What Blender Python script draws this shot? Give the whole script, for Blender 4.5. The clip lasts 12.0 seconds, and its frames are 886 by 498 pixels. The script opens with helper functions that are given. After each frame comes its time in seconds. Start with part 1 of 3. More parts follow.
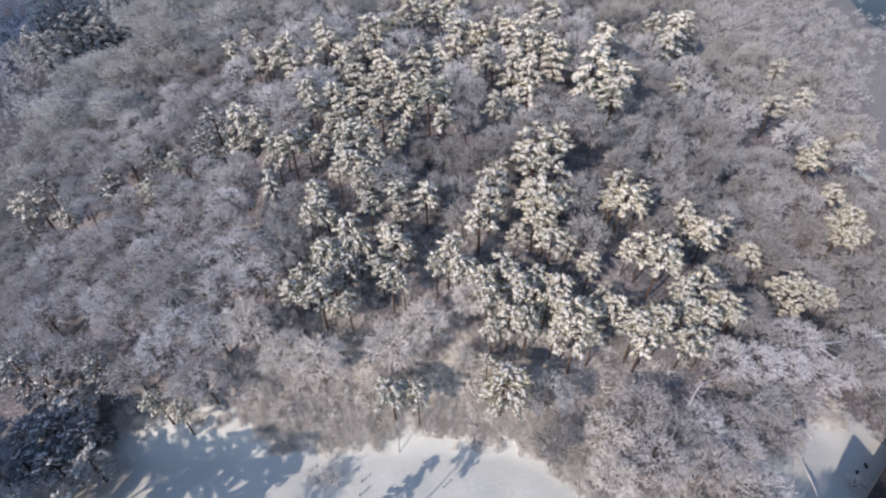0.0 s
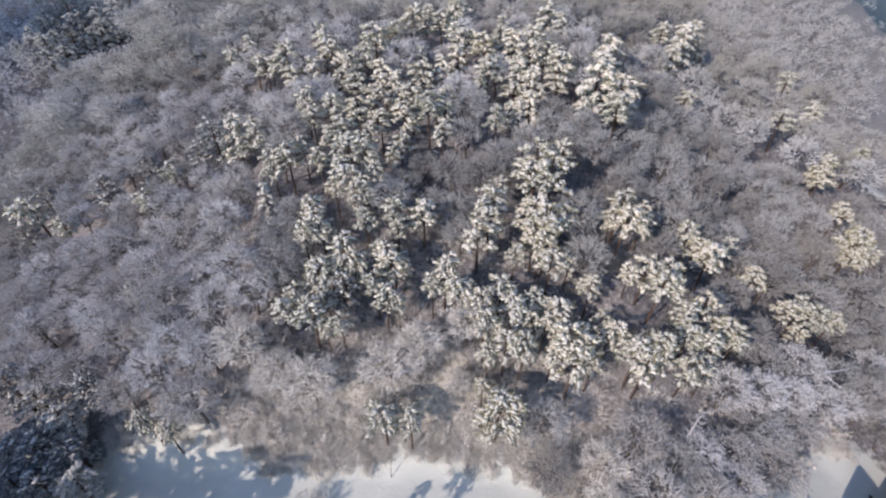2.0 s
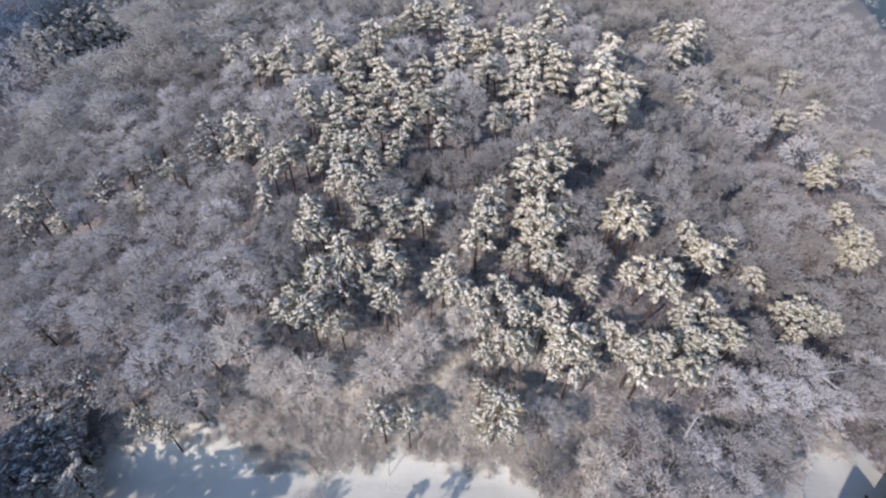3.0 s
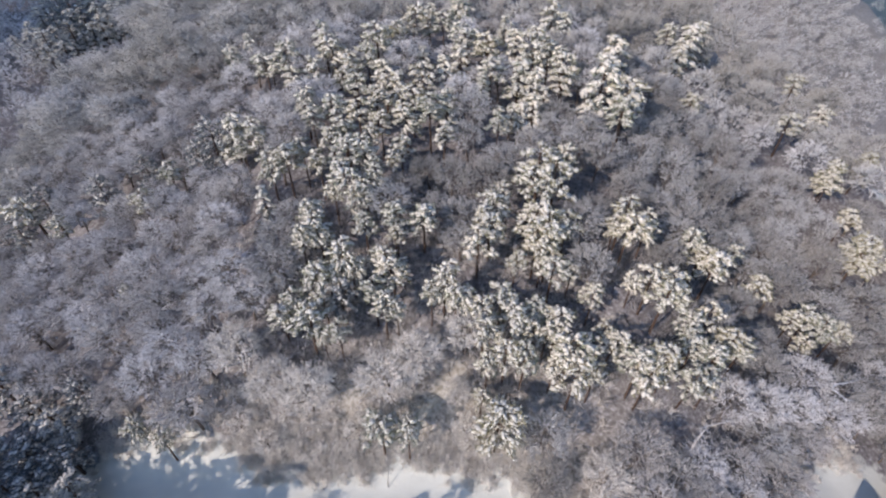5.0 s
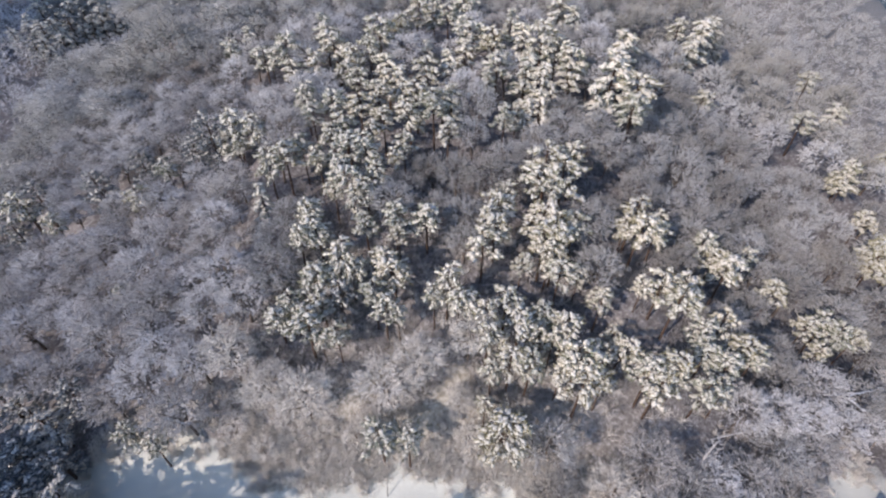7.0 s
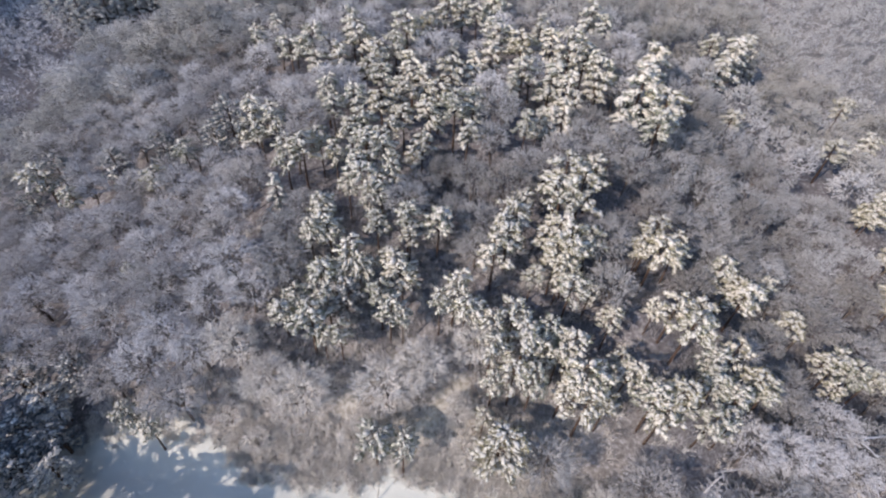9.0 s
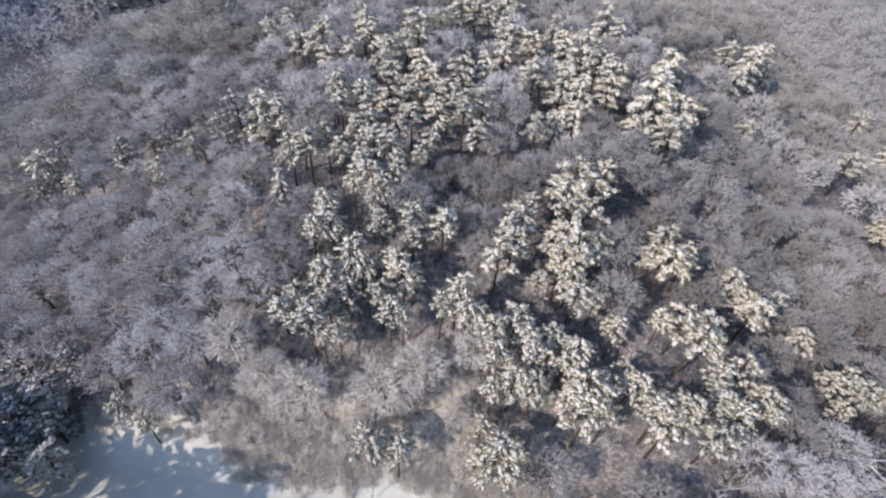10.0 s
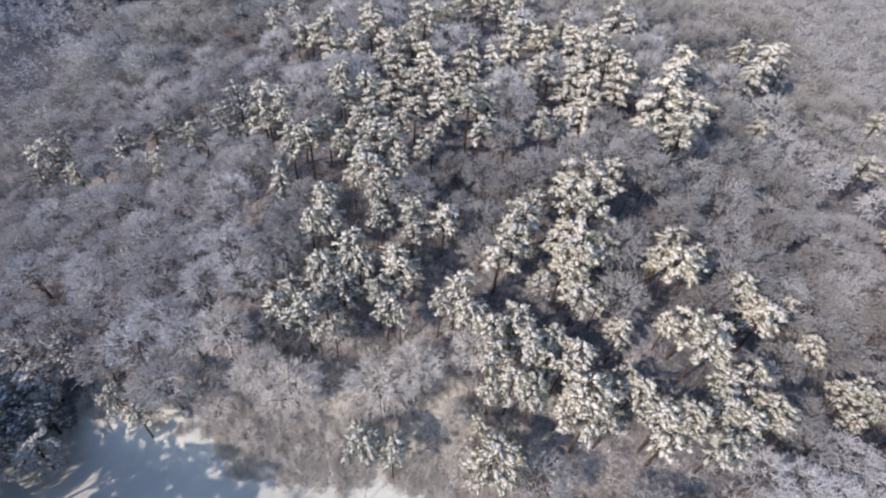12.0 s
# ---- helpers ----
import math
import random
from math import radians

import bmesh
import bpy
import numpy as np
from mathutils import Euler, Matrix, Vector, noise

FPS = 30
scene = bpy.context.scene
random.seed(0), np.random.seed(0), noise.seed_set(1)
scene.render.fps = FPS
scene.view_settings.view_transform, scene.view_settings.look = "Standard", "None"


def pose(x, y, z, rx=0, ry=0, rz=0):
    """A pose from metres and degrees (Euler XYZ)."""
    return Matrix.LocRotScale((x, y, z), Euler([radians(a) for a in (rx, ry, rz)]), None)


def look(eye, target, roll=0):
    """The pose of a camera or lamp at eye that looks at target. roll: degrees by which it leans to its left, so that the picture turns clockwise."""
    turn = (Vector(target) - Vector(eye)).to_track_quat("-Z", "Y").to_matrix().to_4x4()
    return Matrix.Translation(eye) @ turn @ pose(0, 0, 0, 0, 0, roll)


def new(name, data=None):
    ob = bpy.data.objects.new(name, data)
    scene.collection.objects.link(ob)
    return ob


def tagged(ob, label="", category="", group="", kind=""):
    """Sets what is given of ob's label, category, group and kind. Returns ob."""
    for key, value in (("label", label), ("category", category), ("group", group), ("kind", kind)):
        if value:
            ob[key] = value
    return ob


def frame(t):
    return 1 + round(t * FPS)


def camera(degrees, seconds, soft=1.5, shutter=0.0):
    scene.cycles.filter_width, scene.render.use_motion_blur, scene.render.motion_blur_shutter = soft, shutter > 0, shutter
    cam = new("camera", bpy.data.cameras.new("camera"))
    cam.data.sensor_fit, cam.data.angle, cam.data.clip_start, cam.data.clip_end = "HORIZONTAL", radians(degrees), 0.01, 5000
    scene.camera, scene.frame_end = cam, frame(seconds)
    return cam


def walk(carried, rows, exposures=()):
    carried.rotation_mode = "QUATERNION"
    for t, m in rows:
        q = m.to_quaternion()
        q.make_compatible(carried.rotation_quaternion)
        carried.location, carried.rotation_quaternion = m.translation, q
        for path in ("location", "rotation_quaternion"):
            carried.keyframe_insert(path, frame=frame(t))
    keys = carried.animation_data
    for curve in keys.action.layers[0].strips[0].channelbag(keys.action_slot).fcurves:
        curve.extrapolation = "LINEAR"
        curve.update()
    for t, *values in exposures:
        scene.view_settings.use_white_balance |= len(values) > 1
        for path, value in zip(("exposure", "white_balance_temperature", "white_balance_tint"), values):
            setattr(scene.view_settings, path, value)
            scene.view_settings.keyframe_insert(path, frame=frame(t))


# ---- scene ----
cam = camera(91.5, 12.0, soft=2.15)
PATH = [
    (0, (0.13, -0.841, 60.28), (0.115, 0.732, 59.044), -0.4),
    (0.5, (0.116, -0.192, 60.584), (0.068, 1.382, 59.35), 2.0),
    (1, (0.32, 0.615, 60.978), (0.265, 2.189, 59.745), 2.5),
    (1.5, (0.606, 1.409, 61.413), (0.552, 2.981, 60.178), 2.1),
    (2, (1.051, 2.012, 61.71), (1.02, 3.582, 60.471), 0.2),
    (2.5, (1.3, 2.189, 61.898), (1.278, 3.752, 60.651), -0.3),
    (3, (1.233, 2.215, 62.068), (1.202, 3.776, 60.818), 0.4),
    (5, (1.175, 3.667, 61.996), (1.138, 5.229, 60.748), 0.6),
    (5.5, (1.162, 4.201, 61.816), (1.123, 5.76, 60.564), 0.6),
    (6, (1.115, 4.771, 61.608), (1.071, 6.33, 60.356), 0.9),
    (6.5, (1.208, 5.296, 61.364), (1.176, 6.851, 60.107), -0.1),
    (7, (1.006, 5.744, 61.199), (0.959, 7.295, 59.938), 0.8),
    (7.2, (0.971, 5.864, 61.195), (0.921, 7.421, 59.941), 1.3),
    (9, (0.858, 7.084, 61.252), (0.764, 8.626, 59.982), 4.2),
    (9.5, (0.787, 7.521, 61.162), (0.67, 9.06, 59.89), 5.7),
    (10, (0.927, 7.95, 60.985), (0.81, 9.488, 59.712), 5.7),
    (10.5, (1.318, 8.335, 60.717), (1.202, 9.873, 59.444), 4.8),
    (11, (1.857, 8.611, 60.38), (1.763, 10.15, 59.106), 3.0),
    (11.5, (1.995, 8.774, 60.127), (1.901, 10.312, 58.851), 3.0),
    (12, (1.646, 8.973, 60.011), (1.502, 10.504, 58.731), 6.2),
]
walk(cam, [(t, look(eye, target, roll)) for t, eye, target, roll in PATH], [(0.0, 0.41, 6520, 21), (12.0, 0.41, 6520, 21)])

# ---- sky, sun ----
SUN = Vector((-0.64, -0.61, 0.47)).normalized()
world = bpy.data.worlds.new("sky")
scene.world = world
world.use_nodes = True
sky = world.node_tree.nodes.new("ShaderNodeTexSky")
sky.sky_type, sky.sun_disc = "NISHITA", False
sky.ozone_density, sky.dust_density = 2.8, 0.3
sky.sun_elevation = math.asin(SUN.z)
sky.sun_rotation = math.atan2(SUN.x, SUN.y)
background = world.node_tree.nodes["Background"]
background.inputs["Strength"].default_value = 0.15
world.node_tree.links.new(sky.outputs["Color"], background.inputs["Color"])
sun = new("sun", bpy.data.lights.new("sun", "SUN"))
sun.data.energy, sun.data.angle, sun.data.color = 2.85, radians(0.6), (1.0, 0.92, 0.81)
sun.matrix_world = look(SUN * 300, (0, 0, 0))


# ---- materials ----
def material(name, rough=0.8):
    m = bpy.data.materials.new(name)
    m.use_nodes = True
    tree = m.node_tree
    bsdf = tree.nodes["Principled BSDF"]
    bsdf.inputs["Roughness"].default_value = rough
    bsdf.inputs["Specular IOR Level"].default_value = 0.2
    return m, tree, bsdf


def noise_node(tree, scale, detail=4.0, rough=0.6):
    n = tree.nodes.new("ShaderNodeTexNoise")
    n.inputs["Scale"].default_value, n.inputs["Detail"].default_value, n.inputs["Roughness"].default_value = scale, detail, rough
    where = tree.nodes.new("ShaderNodeNewGeometry")
    tree.links.new(where.outputs["Position"], n.inputs["Vector"])
    return n.outputs["Fac"]


def ramp(tree, fac, stops):
    r = tree.nodes.new("ShaderNodeValToRGB")
    while len(r.color_ramp.elements) < len(stops):
        r.color_ramp.elements.new(0.5)
    for e, (at, colour) in zip(r.color_ramp.elements, stops):
        e.position, e.color = at, (*colour, 1)
    tree.links.new(fac, r.inputs["Fac"])
    return r.outputs["Color"]


def mixed(tree, fac, a, b, mode="MIX"):
    m = tree.nodes.new("ShaderNodeMix")
    m.data_type, m.blend_type = "RGBA", mode
    for value, socket in ((fac, m.inputs["Factor"]), (a, m.inputs[6]), (b, m.inputs[7])):
        if isinstance(value, float):
            socket.default_value = value
        elif isinstance(value, tuple):
            socket.default_value = (*value, 1)
        else:
            tree.links.new(value, socket)
    return m.outputs[2]


def bump(tree, bsdf, fac, strength, distance):
    b = tree.nodes.new("ShaderNodeBump")
    b.inputs["Strength"].default_value, b.inputs["Distance"].default_value = strength, distance
    tree.links.new(fac, b.inputs["Height"])
    tree.links.new(b.outputs["Normal"], bsdf.inputs["Normal"])


def plain(name, scale, low, high, rough=0.8, lift=0.02, each=None, by_tree=False):
    """Two tones by a noise of its own scale; each: the tints between which the objects differ."""
    m, tree, bsdf = material(name, rough)
    fac = noise_node(tree, scale)
    colour = ramp(tree, fac, ((0.35, low), (0.65, high)))
    if each:
        info = tree.nodes.new("ShaderNodeAttribute" if by_tree else "ShaderNodeObjectInfo")
        if by_tree:
            info.attribute_name = "tone"
        colour = mixed(tree, 1.0, colour, ramp(tree, info.outputs["Fac" if by_tree else "Random"], [(k / (len(each) - 1), tint) for k, tint in enumerate(each)]), "MULTIPLY")
    tree.links.new(colour, bsdf.inputs["Base Color"])
    bump(tree, bsdf, fac, 0.6, lift)
    return m


FROST_TINTS = ((0.68, 0.655, 0.62), (0.90, 0.89, 0.875), (1.04, 1.035, 1.03))
FROST = plain("frosted_twigs", 1.6, (0.54, 0.535, 0.53), (0.78, 0.78, 0.79), each=FROST_TINTS)
THIN_FROST = plain("thinly_frosted_twigs", 1.6, (0.345, 0.345, 0.335), (0.575, 0.58, 0.58), each=FROST_TINTS)
# tone carries the painted haze of the far woods
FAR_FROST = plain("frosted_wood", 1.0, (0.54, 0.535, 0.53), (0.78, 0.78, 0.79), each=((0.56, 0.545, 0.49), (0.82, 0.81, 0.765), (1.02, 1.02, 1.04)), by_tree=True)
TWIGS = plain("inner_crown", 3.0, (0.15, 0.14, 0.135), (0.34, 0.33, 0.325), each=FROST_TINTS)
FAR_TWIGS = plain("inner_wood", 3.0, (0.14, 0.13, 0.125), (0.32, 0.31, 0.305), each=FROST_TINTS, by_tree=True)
BARK = plain("bark", 6.0, (0.07, 0.055, 0.045), (0.20, 0.165, 0.14))
PINE_BARK = plain("pine_bark", 7.0, (0.05, 0.035, 0.028), (0.13, 0.085, 0.06))
NEEDLES = plain("pine_needles", 3.0, (0.19, 0.185, 0.125), (0.50, 0.49, 0.395), each=((0.8, 0.9, 0.9), (1.05, 1.0, 0.85)))
SNOW = plain("snow_load", 6.0, (0.54, 0.515, 0.45), (0.85, 0.825, 0.765), 0.7, 0.08, each=((0.76, 0.765, 0.735), (0.95, 0.94, 0.915), (1.02, 0.99, 0.93)))
# frosted needles, darker and bluer: the shade they stand in is coloured in
SHADE_NEEDLES = plain("shaded_frosted_needles", 3.0, (0.13, 0.145, 0.15), (0.36, 0.385, 0.40))
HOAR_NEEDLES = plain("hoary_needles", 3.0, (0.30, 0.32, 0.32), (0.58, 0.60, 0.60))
YOUNG_TWIGS = plain("young_twigs", 3.0, (0.37, 0.34, 0.30), (0.59, 0.55, 0.495))
UNDERGROWTH = plain("dull_saplings", 0.7, (0.24, 0.225, 0.22), (0.47, 0.455, 0.45))
BRUSH = plain("dry_brush", 0.5, (0.60, 0.565, 0.51), (0.85, 0.815, 0.755))


def ground_material():
    m, tree, bsdf = material("snowy_ground", 0.85)
    cover = tree.nodes.new("ShaderNodeAttribute")
    cover.attribute_name = "snow_cover"
    fine, broad = noise_node(tree, 1.7, 6.0, 0.7), noise_node(tree, 0.11, 4.0)
    floor = ramp(tree, fine, ((0.32, (0.09, 0.082, 0.08)), (0.52, (0.20, 0.185, 0.18)), (0.70, (0.44, 0.43, 0.43))))
    leaves = ramp(tree, fine, ((0.32, (0.17, 0.155, 0.125)), (0.50, (0.39, 0.36, 0.30)), (0.68, (0.57, 0.54, 0.475))))
    leafy = tree.nodes.new("ShaderNodeAttribute")
    leafy.attribute_name = "leaf_litter"
    litter = mixed(tree, leafy.outputs["Fac"], floor, leaves)
    snow = ramp(tree, broad, ((0.3, (0.53, 0.535, 0.475)), (0.7, (0.625, 0.63, 0.56))))
    ragged = tree.nodes.new("ShaderNodeMath")
    ragged.operation = "ADD"
    tree.links.new(cover.outputs["Fac"], ragged.inputs[0])
    tree.links.new(noise_node(tree, 0.8, 5.0), ragged.inputs[1])
    edge = ramp(tree, ragged.outputs[0], ((0.74, (0.0, 0.0, 0.0)), (1.08, (1.0, 1.0, 1.0))))
    tree.links.new(mixed(tree, edge, litter, snow), bsdf.inputs["Base Color"])
    bump(tree, bsdf, fine, 0.5, 0.12)
    return m


GROUND = ground_material()
# ---- the lie of the land ----
PROFILE_Y = (-5000, 20, 28, 33, 39, 53, 75, 110, 150, 175, 5000)
PROFILE_Z = (2, 2, 2.6, 6, 11.5, 19, 25, 33, 38, 38, 38)
EDGE_X = (-400, -70, -55, -46, -40, -33, -26.5, -21.6, -15.5, -9.7, -6, -1, 4.3, 9.4, 13, 18, 38, 43, 50, 55, 60, 63.5, 67, 75, 400)
EDGE_Y = (22, 24, 27, 31.5, 33, 32.4, 31, 29.4, 29.2, 29.8, 31.4, 30.8, 29.6, 29.4, 27.6, 22, 20, 28.5, 31.2, 34.0, 35.6, 35.4, 33.2, 32, 32)

RIDGE_A = (-1.0, -0.85, -0.81, -0.77, -0.68, -0.61, -0.57, -0.5, 0.4, 0.46, 0.55, 0.70, 0.77, 0.82, 1.0)
RIDGE_R = (118, 130, 134, 138, 148, 158, 164, 170, 190, 184, 172, 156, 148, 144, 138)
RIDGE_Z = (-2, 6.0, 11.5, 15.5, 19.8, 23.6, 29.0, 38, 38, 28, 21, 15, 10.7, 8.2, 1)


def ground_z(x, y):
    """Height of the ground: a snowfield, a wooded spur above it, and a ring of hills and a lake far behind."""
    x, y = np.asarray(x, float), np.asarray(y, float)
    r, a = np.hypot(x, y), np.arctan2(x, y)
    fade = np.clip((y - 5) / 45, 0, 1)
    west = 30 * (1 - np.exp(-np.maximum(0, -x - 30) / 60)) * (1 - 0.9 * np.clip((y - 85) / 45, 0, 1))
    east = 45 * (1 - np.exp(-np.maximum(0, x - 30) / 75)) * (1 - 0.5 * np.clip((y - 100) / 45, 0, 1))
    front = np.clip((y - 20) / 40, 0, 1)
    brink = np.interp(a, (-0.5, 0.0, 0.45), (151, 190, 200))
    spur = np.interp(y, PROFILE_Y, PROFILE_Z) - (west + east) * fade
    # the two ridges that close the hill to the west and to the east
    side = np.interp(a, (-0.58, -0.46, 0.36, 0.45), (1, 0, 0, 1))
    crest, rise = np.interp(a, RIDGE_A, RIDGE_R), np.interp(a, RIDGE_A, RIDGE_Z)
    near = np.clip((r / crest - 0.5) / 0.45, 0, 1)
    near = near * near * (3 - 2 * near) * side
    brink = brink * (1 - side) + crest * side
    spur = spur * (1 - near) + (rise - 0.05 * np.maximum(0, crest - r)) * near - 0.8 * np.maximum(0, r - brink) * front
    relief = np.clip((y - 26) / 15, 0, 1)
    spur = spur + relief * (0.7 * np.sin(x * 0.21 + 1.3) * np.sin(y * 0.17) + 0.4 * np.sin(x * 0.47 + y * 0.31))
    slope = np.interp(a, (-1.6, -1.2, 0.60, 0.70, 0.76, 0.9, 1.6), (-0.07, -0.035, -0.035, -0.105, -0.135, -0.3, -0.3))
    far = np.interp(a, (-0.45, 0.3), (285, 420))
    ring = 52 + far * slope - 0.3 * np.abs(r - far) + 1.5 * np.sin(a * 40) + np.sin(r * 0.06 + a * 9)
    ring = np.where(y > 20, ring, -60)
    # an unseen steep hill added further west to shade the slope behind the ridge
    ring = np.maximum(ring, -60 + 166 * np.exp(-((x + 218) ** 2 + (y - 102) ** 2) / 2 / 25 ** 2))
    return np.maximum(np.maximum(spur, ring), np.where(y > 20, np.where(r < 480, -38.5, -46.0), 2.0))


def wood_edge(x):
    """How far the snowfield reaches."""
    return np.interp(x, EDGE_X, EDGE_Y) + 0.35 * np.sin(np.asarray(x, float) * 0.9) + 0.4 * np.sin(np.asarray(x, float) * 2.3 + 1)


# ---- meshes ----
def mesh_of(name, verts, faces, mat, smooth=False):
    me = bpy.data.meshes.new(name)
    me.from_pydata([tuple(v) for v in verts], [], faces)
    me.materials.append(mat)
    if smooth:
        me.shade_smooth()
    me.update()
    return me


class Heap:
    """Gathers pieces of one mesh."""

    def __init__(self):
        self.verts, self.faces, self.count = [], [], 0

    def add(self, verts, faces):
        verts, faces = np.asarray(verts, float), np.asarray(faces, int)
        self.verts.append(verts)
        self.faces.extend(map(tuple, (faces + self.count).tolist()))
        self.count += len(verts)

    def mesh(self, name, mat, smooth=False):
        return mesh_of(name, np.concatenate(self.verts), self.faces, mat, smooth)


def across(d):
    """Two directions square to each of the directions d."""
    other = np.where(np.abs(d[:, 2:3]) > 0.8, np.array([[1.0, 0, 0]]), np.array([[0, 0, 1.0]]))
    u = np.cross(d, other)
    u /= np.linalg.norm(u, axis=1, keepdims=True) + 1e-9
    return u, np.cross(d, u)


def spikes(heap, p, d, length, width, folded=False):
    """Tapered twigs from the points p along the directions d: three-sided, or for the finest folded of two faces."""
    p, d = np.asarray(p, float), np.asarray(d, float)
    n = len(p)
    length, width = np.broadcast_to(length, n)[:, None], np.broadcast_to(width, n)[:, None]
    u, v = across(d)
    verts = np.empty((n, 4, 3))
    for k in range(3):
        verts[:, k] = p + width * 0.58 * (math.cos(k * 2.0944) * u + math.sin(k * 2.0944) * v)
    verts[:, 3] = p + d * length
    base = np.arange(n)[:, None] * 4
    faces = [base + [0, 1, 3], base + [1, 2, 3]]
    if not folded:
        faces.append(base + [2, 0, 3])
    faces = np.concatenate(faces)
    heap.add(verts.reshape(-1, 3), faces)


def tube(heap, points, radii, sides=6):
    points = np.asarray(points, float)
    d = np.gradient(points, axis=0)
    d /= np.linalg.norm(d, axis=1, keepdims=True) + 1e-9
    u, v = across(d)
    for i in range(1, len(u)):
        u[i] = u[i - 1] - d[i] * (u[i - 1] @ d[i])
        u[i] /= np.linalg.norm(u[i])
        v[i] = np.cross(d[i], u[i])
    verts = [points[i] + radii[i] * (math.cos(6.2832 * k / sides) * u[i] + math.sin(6.2832 * k / sides) * v[i]) for i in range(len(points)) for k in range(sides)]
    faces = [(i * sides + k, i * sides + (k + 1) % sides, (i + 1) * sides + (k + 1) % sides, (i + 1) * sides + k) for i in range(len(points) - 1) for k in range(sides)]
    heap.add(verts, faces)


def unit(v):
    return v / (np.linalg.norm(v, axis=-1, keepdims=True) + 1e-9)


def part(name, me, parent, label=""):
    ob = new(name, me)
    ob.parent = parent
    return tagged(ob, label)


# ---- ground and lake ----
def stretched(near_low, near_high, step, low, high):
    """Grid lines, close together between near_low and near_high and wider outside."""
    lines = list(np.arange(near_low, near_high, step))
    gap, at = step, near_high
    while at < high:
        lines.append(at)
        gap *= 1.12
        at += gap
    lines.append(high)
    gap, at = step, near_low
    while at > low:
        gap *= 1.12
        at -= gap
        lines.insert(0, max(at, low))
    return np.array(lines)


def build_ground():
    xs, ys = stretched(-75, 95, 1.3, -4000, 4000), stretched(10, 110, 1.3, -3500, 4500)
    gx, gy = np.meshgrid(xs, ys)
    gz = ground_z(gx, gy)
    inside = np.clip((wood_edge(gx) - gy) / 6.0 + 0.5, 0, 1)
    gz = gz + inside * 0.10 * np.sin(gx * 0.8 + gy * 0.5) * np.sin(gy * 0.6)
    w, h = len(xs), len(ys)
    verts = np.stack([gx, gy, gz], -1).reshape(-1, 3)
    i = (np.arange(h - 1)[:, None] * w + np.arange(w - 1)[None, :]).reshape(-1)
    faces = np.stack([i, i + 1, i + 1 + w, i + w], 1).tolist()
    me = mesh_of("ground", verts, faces, GROUND, True)
    cover = me.attributes.new("snow_cover", "FLOAT", "POINT")
    cover.data.foreach_set("value", np.clip(np.maximum(inside, np.maximum(0.0, np.exp(-((gx - 106) / 4) ** 2 - ((gy - 96) / 4) ** 2))), 0.12, 1).reshape(-1).astype(np.float32))
    litter = me.attributes.new("leaf_litter", "FLOAT", "POINT")
    bare = np.exp(-(((gx - 0) / 24) ** 2) - ((gy - 34) / 9) ** 2)
    bare = np.maximum(bare, 0.5 * ((np.hypot(gx, gy) > 205) & (gx > 0)))
    # two bare strips that run up the slope
    for x0, y0, x1, y1 in ((-12.6, 35.9, -4.6, 43.0), (-3.4, 33.6, 2.6, 39.6)):
        along = np.clip(((gx - x0) * (x1 - x0) + (gy - y0) * (y1 - y0)) / ((x1 - x0) ** 2 + (y1 - y0) ** 2), 0, 1)
        bare = np.maximum(0.72 * bare, np.exp(-((np.hypot(gx - x0 - along * (x1 - x0), gy - y0 - along * (y1 - y0)) / 1.5) ** 4)))
    litter.data.foreach_set("value", np.clip(1.2 * bare, 0, 1).reshape(-1).astype(np.float32))
    ob = new("ground", me)
    tagged(ob, "snow-covered field below a wooded slope with brown leaf litter", "ground", kind="structure")


build_ground()


def build_lake():
    m, tree, bsdf = material("lake_water", 0.3)
    bsdf.inputs["Base Color"].default_value = (0.018, 0.036, 0.05, 1)
    bsdf.inputs["IOR"].default_value = 1.06
    bump(tree, bsdf, noise_node(tree, 0.4), 0.2, 0.3)
    ob = new("water", mesh_of("water", [(250, 150, -40), (3900, 150, -40), (3900, 4400, -40), (250, 4400, -40)], [(0, 1, 2, 3)], m))
    tagged(ob, "dark blue lake water far below the hills", "water", kind="structure")


build_lake()
UPPER_STAND = (
    (-39.0, 77.0, 3.2), (-49.1, 105.8, 2.7), (-46.4, 110.2, 2.2), (-39.3, 98.5, 3.0), (-33.3, 74.3, 2.5), (-34.5, 97.2, 3.3), (-25.6, 65.9, 2.6), (-28.4, 65.5, 2.3),
    (-31.0, 90.1, 2.3), (-28.2, 60.1, 1.7), (-27.6, 105.0, 3.1), (-23.8, 98.0, 3.3), (-26.9, 92.7, 2.9), (-19.5, 92.8, 2.5), (-15.1, 99.7, 3.6), (-11.6, 106.2, 2.4),
    (-16.3, 94.8, 2.9), (-12.4, 90.1, 3.1), (-17.7, 87.2, 2.5), (-21.5, 90.2, 2.2), (-5.7, 98.9, 2.2), (-8.9, 111.8, 3.3), (-5.3, 118.3, 2.6), (-1.8, 111.7, 2.5),
    (2.1, 116.6, 3.3), (3.9, 103.0, 4.0), (8.0, 100.4, 3.3), (2.0, 98.2, 3.0), (8.1, 91.0, 2.8), (6.4, 88.0, 2.0),
)
UPPER_STAND_HEART = (
    (-5.1, 89.3, 2.8), (-6.4, 82.8, 2.9), (-0.8, 92.7, 2.5), (-0.1, 80.5, 2.6), (-3.0, 77.4, 2.8), (-0.5, 74.1, 2.3), (-7.0, 76.7, 2.5), (-10.1, 88.5, 2.8),
)
